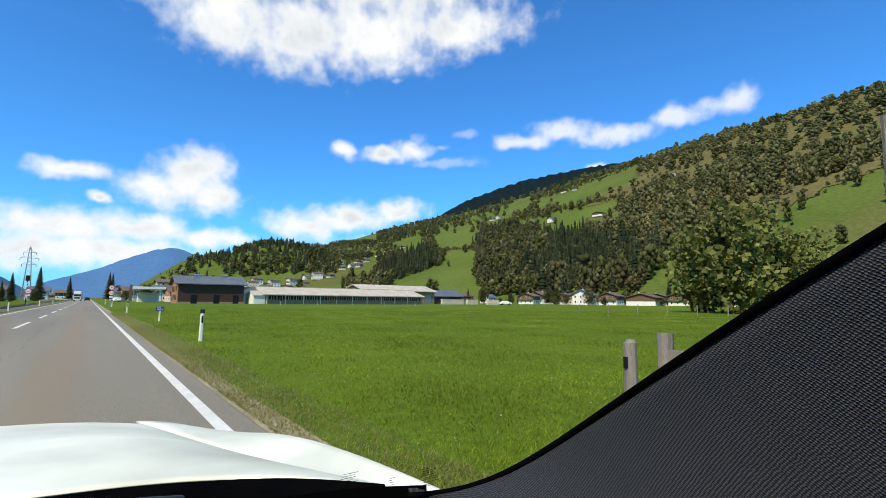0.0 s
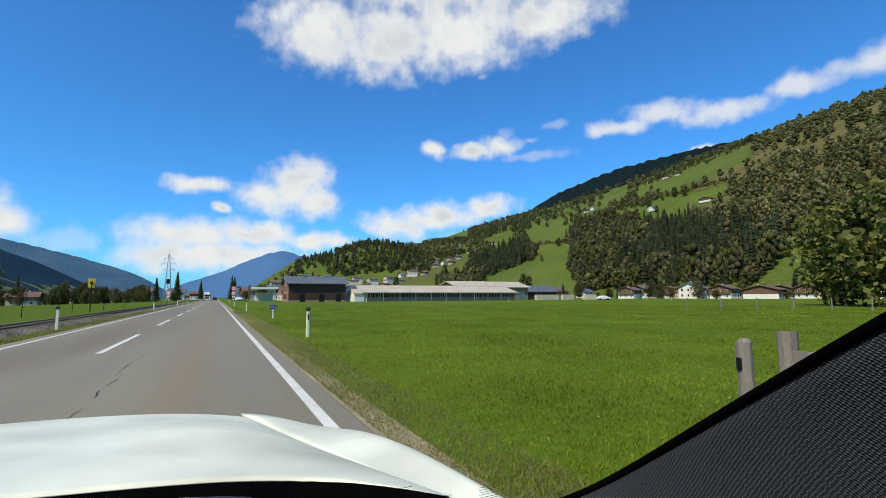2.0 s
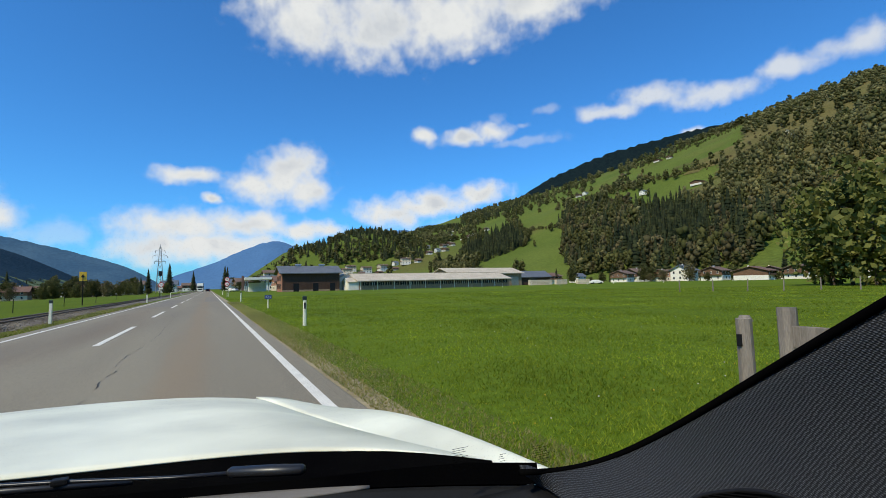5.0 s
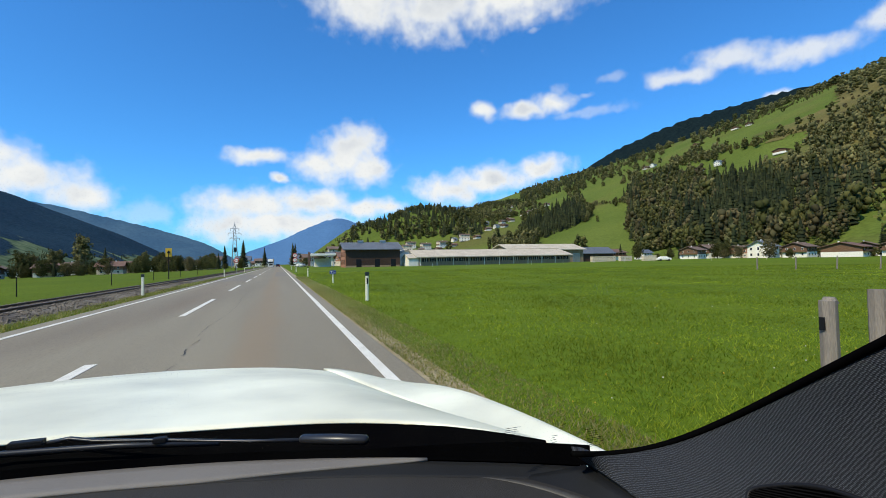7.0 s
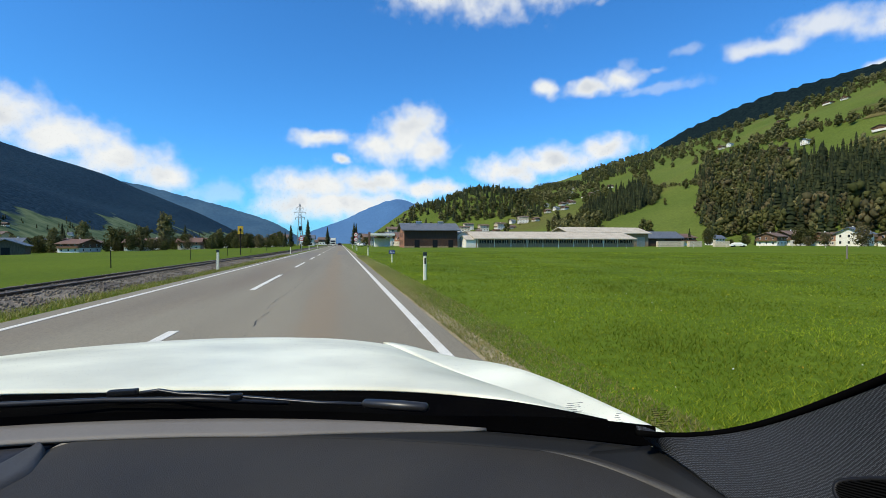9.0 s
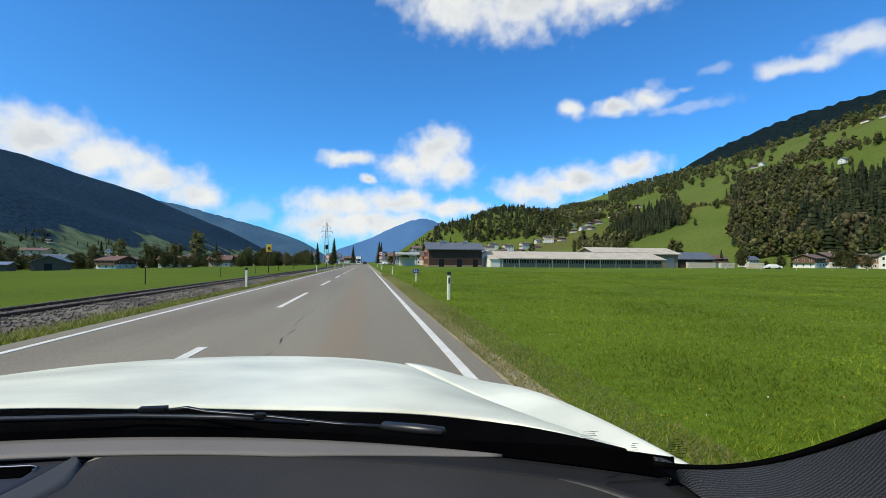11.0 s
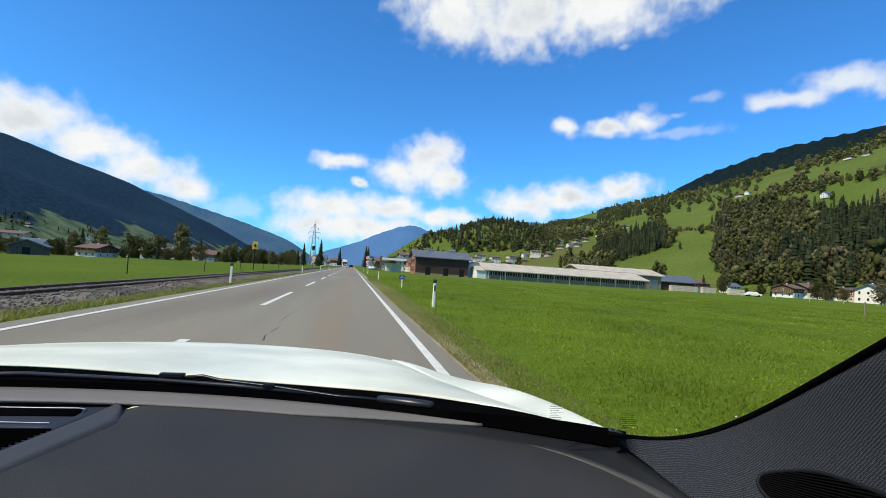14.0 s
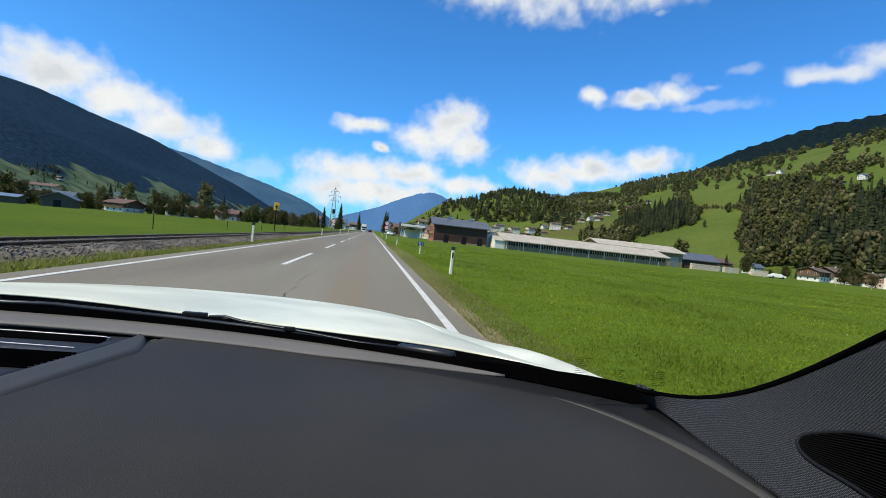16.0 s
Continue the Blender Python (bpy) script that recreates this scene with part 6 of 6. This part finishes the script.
def pasture_fence():
    """The end of a pasture fence by the road: round posts, wire, and a short boarded gate."""
    f = thing("pasture_fence", "weathered wooden pasture fence with one wire and a boarded gate", "fence", place=(3.2, 0, 0))
    rng = random.Random(4)
    for k, y in enumerate((2.05, -2.3, -4.8, -7.3, -9.8)):
        h = rng.uniform(.95, 1.08)
        post = part("fence_post", rod((0, y, -0.2), (rng.uniform(-.03, .03), y + rng.uniform(-.03, .03), h), 0.055, 0.048, 9), M_POST, f)
        part("post_top", rod((0, y, h - 0.02), (0, y, h + 0.02), 0.05, 0.03, 9), M_POST, post)
        part("insulator", box(-0.08, -0.05, y - 0.015, y + 0.015, h - 0.18, h - 0.1, 0.004), M_BLACK, post)
    part("gate_post", rod((0.0, 1.78, -0.2), (0.02, 1.8, 1.06), 0.06, 0.055, 9), M_POST, f)
    part("end_post", box(-0.13, 0.13, 0.78, 1.02, -0.2, 1.25, 0.02), M_POST, f, "thick squared gate post")
    for z in (0.18, 0.48, 0.82):
        part("gate_board", box(-0.02, 0.02, 1.0, 1.78, z, z + 0.13, 0.006), M_POST, f)
    part("tall_pole", rod((0.05, 0.6, -0.2), (-0.1, 0.55, 2.2), 0.035, 0.028, 8), M_POST, f, "leaning slim pole")
    part("wire", tube([(-0.06, 0.8 - 0.9 * k, 0.86 + 0.02 * math.sin(k * 2)) for k in range(12)], 0.004, 5), M_STEEL, f)


pasture_fence()


def cross_fence():
    a = thing("fence_post", "short weathered post of a fence across the pasture", "fence post", "pasture posts", (38.5, 29.5, 0))
    part("post", rod((0, 0, -0.1), (0.02, 0, 1.05), 0.06, 0.05, 8), M_POST, a)
    part("post_top", rod((0.02, 0, 1.05), (0.02, 0, 1.09), 0.052, 0.03, 8), M_POST, a)
    for k in range(1, 13):
        copy_thing(a, pose(38.5 + 1.9 * k, 29.5 - 1.9 * k, 0, 0, random.uniform(-6, 6), 0))


cross_fence()


def km_marker():
    k = thing("kilometre_marker", "small blue kilometre sign reading 22,6 on a round post", "road sign", place=(3.25, 31, 0), turn=-6)
    part("post", rod((0, 0, -0.2), (0, 0, 0.62), 0.045, 0.042, 12), M_WHITEPLASTIC, k)
    plate = part("plate", box(-0.2, 0.2, -0.07, -0.05, 0.58, 0.82, 0.01), M_SIGNBLUE, k, "blue number plate board")
    part("back_frame", box(-0.2, 0.2, -0.05, 0.04, 0.58, 0.82, 0.008), M_STEEL, plate)
    lettering("22", 0.2, M_SIGNWHITE, plate, (-0.05, -0.074, 0.70))
    lettering(",6", 0.13, M_SIGNWHITE, plate, (0.12, -0.074, 0.67))


km_marker()


# ---- vehicles far ahead ----
def truck():
    t = thing("truck", "white lorry coming along the far lane", "truck", place=(-3.55, 236, 0.03))
    cab = part("cab", box(-1.22, 1.22, 0, 2.2, 0.7, 3.3, 0.14), M_SIGNWHITE, t, "white cab")
    part("windscreen", box(-1.08, 1.08, -0.02, 0.06, 1.75, 2.65, 0.02), M_PANE, cab)
    part("grille", box(-0.9, 0.9, -0.03, 0.05, 0.85, 1.5, 0.02), M_BLACK, cab)
    part("bumper", box(-1.24, 1.24, -0.1, 0.3, 0.35, 0.8, 0.06), M_SIGNWHITE, cab)
    for x in (-0.95, 0.95):
        part("headlight", box(x - 0.2, x + 0.2, -0.13, -0.08, 0.5, 0.68, 0.02), M_CHROME, cab)
        part("mirror", box(x * 1.45 - 0.1, x * 1.45 + 0.1, 0.1, 0.25, 1.9, 2.6, 0.03), M_BLACK, cab)
    part("trailer", box(-1.25, 1.25, 2.6, 14.5, 1.1, 3.95, 0.05), M_GREYWALL, t, "pale box trailer")
    part("roof_fairing", box(-1.15, 1.15, 0.7, 2.2, 3.28, 3.9, 0.15), M_SIGNWHITE, cab)
    for x in (-1.05, 1.05):
        for y in (1.1, 4.2, 11.0, 12.3):
            w = part("wheel", rod((x - 0.15, y, 0.5), (x + 0.15, y, 0.5), 0.5, 0.5, 20), M_BLACK, t)
            part("hub", rod((x - 0.16, y, 0.5), (x + 0.16, y, 0.5), 0.22, 0.22, 12), M_STEEL, w)


truck()


def small_car(label, m, place, turn):
    c = thing("far_car", label, "car", "cars ahead", place, turn)
    body = bmesh.new()
    prof = [(-2.1, 0.35), (-2.15, 0.75), (-1.9, 0.95), (-1.35, 1.0), (-0.75, 1.42), (0.9, 1.45), (1.75, 1.0), (2.1, 0.9), (2.15, 0.4)]
    rings = [[body.verts.new((x * (0.82 if z > 1.2 else 1), y, z)) for y, z in prof] for x in (-0.88, 0.88)]
    n = len(prof)
    for i in range(n):
        body.faces.new((rings[0][i], rings[0][(i + 1) % n], rings[1][(i + 1) % n], rings[1][i]))
    body.faces.new(rings[0])
    body.faces.new(rings[1][::-1])
    b = part("body", body, m, c)
    part("rear_window", box(-0.62, 0.62, -1.14, -0.9, 1.06, 1.3, 0.02), M_PANE, b)
    for x in (-0.7, 0.7):
        part("tail_lamp", box(x - 0.14, x + 0.14, -2.17, -2.1, 0.7, 0.85, 0.02), M_SIGNRED, b)
        for y in (-1.3, 1.35):
            part("wheel", rod((x - 0.02, y, 0.32), (x + 0.2 * (1 if x > 0 else -1), y, 0.32), 0.32, 0.32, 18), M_BLACK, c)


small_car("dark car driving far ahead", M_GLOSSBLACK, (-0.4, 240, 0.03), 0)
small_car("silver car parked by the road far ahead", M_STEEL, (9.5, 215, 0.03), 20)
small_car("white van parked beyond the meadow", M_SIGNWHITE, (118, 122, 0.0), 70)
small_car("white car parked by the houses", M_SIGNWHITE, (7.5, 190, 0.03), 10)


# ---- hay shed, bales and small field things ----
def hay_shed():
    h = thing("hay_shed", "grey old board hay shed with a pitched roof", "shed", place=(-104, 168, -2.36), turn=18)
    part("wall", gable_wall(0, 9, 0, 7, 3.0, 1.8, "y"), M_OLDWOOD, h)
    part("roof", gable_roof(0, 9, 0, 7, 3.0, 1.8, 0.7, "y"), M_SLATE, h)
    part("door", box(3.4, 5.4, -0.06, 0.02, 0, 2.4), M_BLACK, h)
    for k in range(20):
        part("board", box(0.1 + 0.45 * k, 0.42 + 0.45 * k, -0.035, 0.0, 0, 3.0), M_OLDWOOD, h)
    h = thing("open_shed", "low dark open shed with a pale metal roof", "shed", place=(-130, 176, -2.98), turn=10)
    part("wall", box(0, 13, 0.2, 6, 0, 2.6), M_OLDWOOD, h)
    part("roof", gable_roof(0, 13, 0, 6.4, 2.6, 0.8, 0.6, "x", 0.12), M_STEEL, h)
    b = thing("silage_bale", "round silage bale wrapped in pale film", "bale", "bales", (-134, 170, -3.07))
    part("bale", rod((-0.6, 0, 0.62), (0.6, 0, 0.62), 0.62, 0.62, 18), M_WHITEPLASTIC, b)
    part("wrap_end", rod((-0.62, 0, 0.62), (-0.6, 0, 0.62), 0.5, 0.58, 18), M_WHITEPLASTIC, b)
    for k in range(9):
        copy_thing(b, pose(-135.4 - 1.4 * (k % 5), 170, -3.1 + 1.2 * (k // 5), 0, 0, 0))
    p = thing("timber_stack", "stacked pale sawn timber beside the sheds", "timber stack", "timber stacks", (104, 134, 0))
    for k in range(4):
        part("plank_bundle", box(0, 5, 0, 1.2, 0.1 + 0.45 * k, 0.5 + 0.45 * k, 0.02), M_CREAM, p)
    for x, y in ((111, 134), (118, 131), (98, 132)):
        copy_thing(p, pose(x, y, 0, 0, 0, random.uniform(-8, 8)))
    c = thing("station_canopy", "white flat canopy roof on posts beside the road", "canopy", place=(11, 178, 0))
    part("canopy_roof", box(0, 9, 0, 12, 4.2, 5.0, 0.05), M_SIGNWHITE, c)
    for x in (1, 8):
        for y in (1, 11):
            part("post", rod((x, y, 0), (x, y, 4.2), 0.15, 0.15, 10), M_STEEL, c)
    part("kiosk", box(2, 8, 8, 12, 0, 3.2, 0.03), M_WHITEWALL, c)
    part("banner", box(-1.0, -0.2, -1, -0.9, 0.5, 5.5, 0.02), M_REDROOF, c, "upright red-orange banner")


hay_shed()


# ---- flowers and stones in the verge ----
def scatter(name, label, material, n, area, r, z, seed):
    rng = np.random.RandomState(seed)
    V, Fc = [], []
    for k in range(n):
        c = np.array([rng.uniform(area[0], area[1]), area[2] + (area[3] - area[2]) * rng.rand() ** 1.5, z * rng.uniform(.6, 1.2)])
        if area[0] < -5:
            c[2] = 0.015 + max(0.0, min((-5.75 - c[0]) / 0.55, 1)) * 0.14
        V.append(ICO_V * r * rng.uniform(.5, 1.4, (1, 3)) * rng.uniform(.8, 1.2, (len(ICO_V), 1)) + c)
        Fc.append(ICO_F + len(ICO_V) * k)
    return tagged(raw(name, np.concatenate(V), np.concatenate(Fc), material), label, name.replace("_", " "), kind="stuff")


scatter("flowers", "small yellow flowers in the grass", M_YELLOW, 70, (2.2, 9, 3, 16), 0.008, 0.07, 1)
scatter("flowers", "small white flowers in the grass", M_SIGNWHITE, 80, (2.4, 14, 3, 24), 0.008, 0.06, 2)
scatter("gravel", "loose stones along the road edge", M_BALLAST, 700, (1.42, 1.75, 3, 26), 0.011, 0.012, 3)
scatter("ballast_stones", "crushed stones on the railway bank", M_BALLAST, 5000, (-8.2, -5.75, 6, 40), 0.03, 0.05, 4)
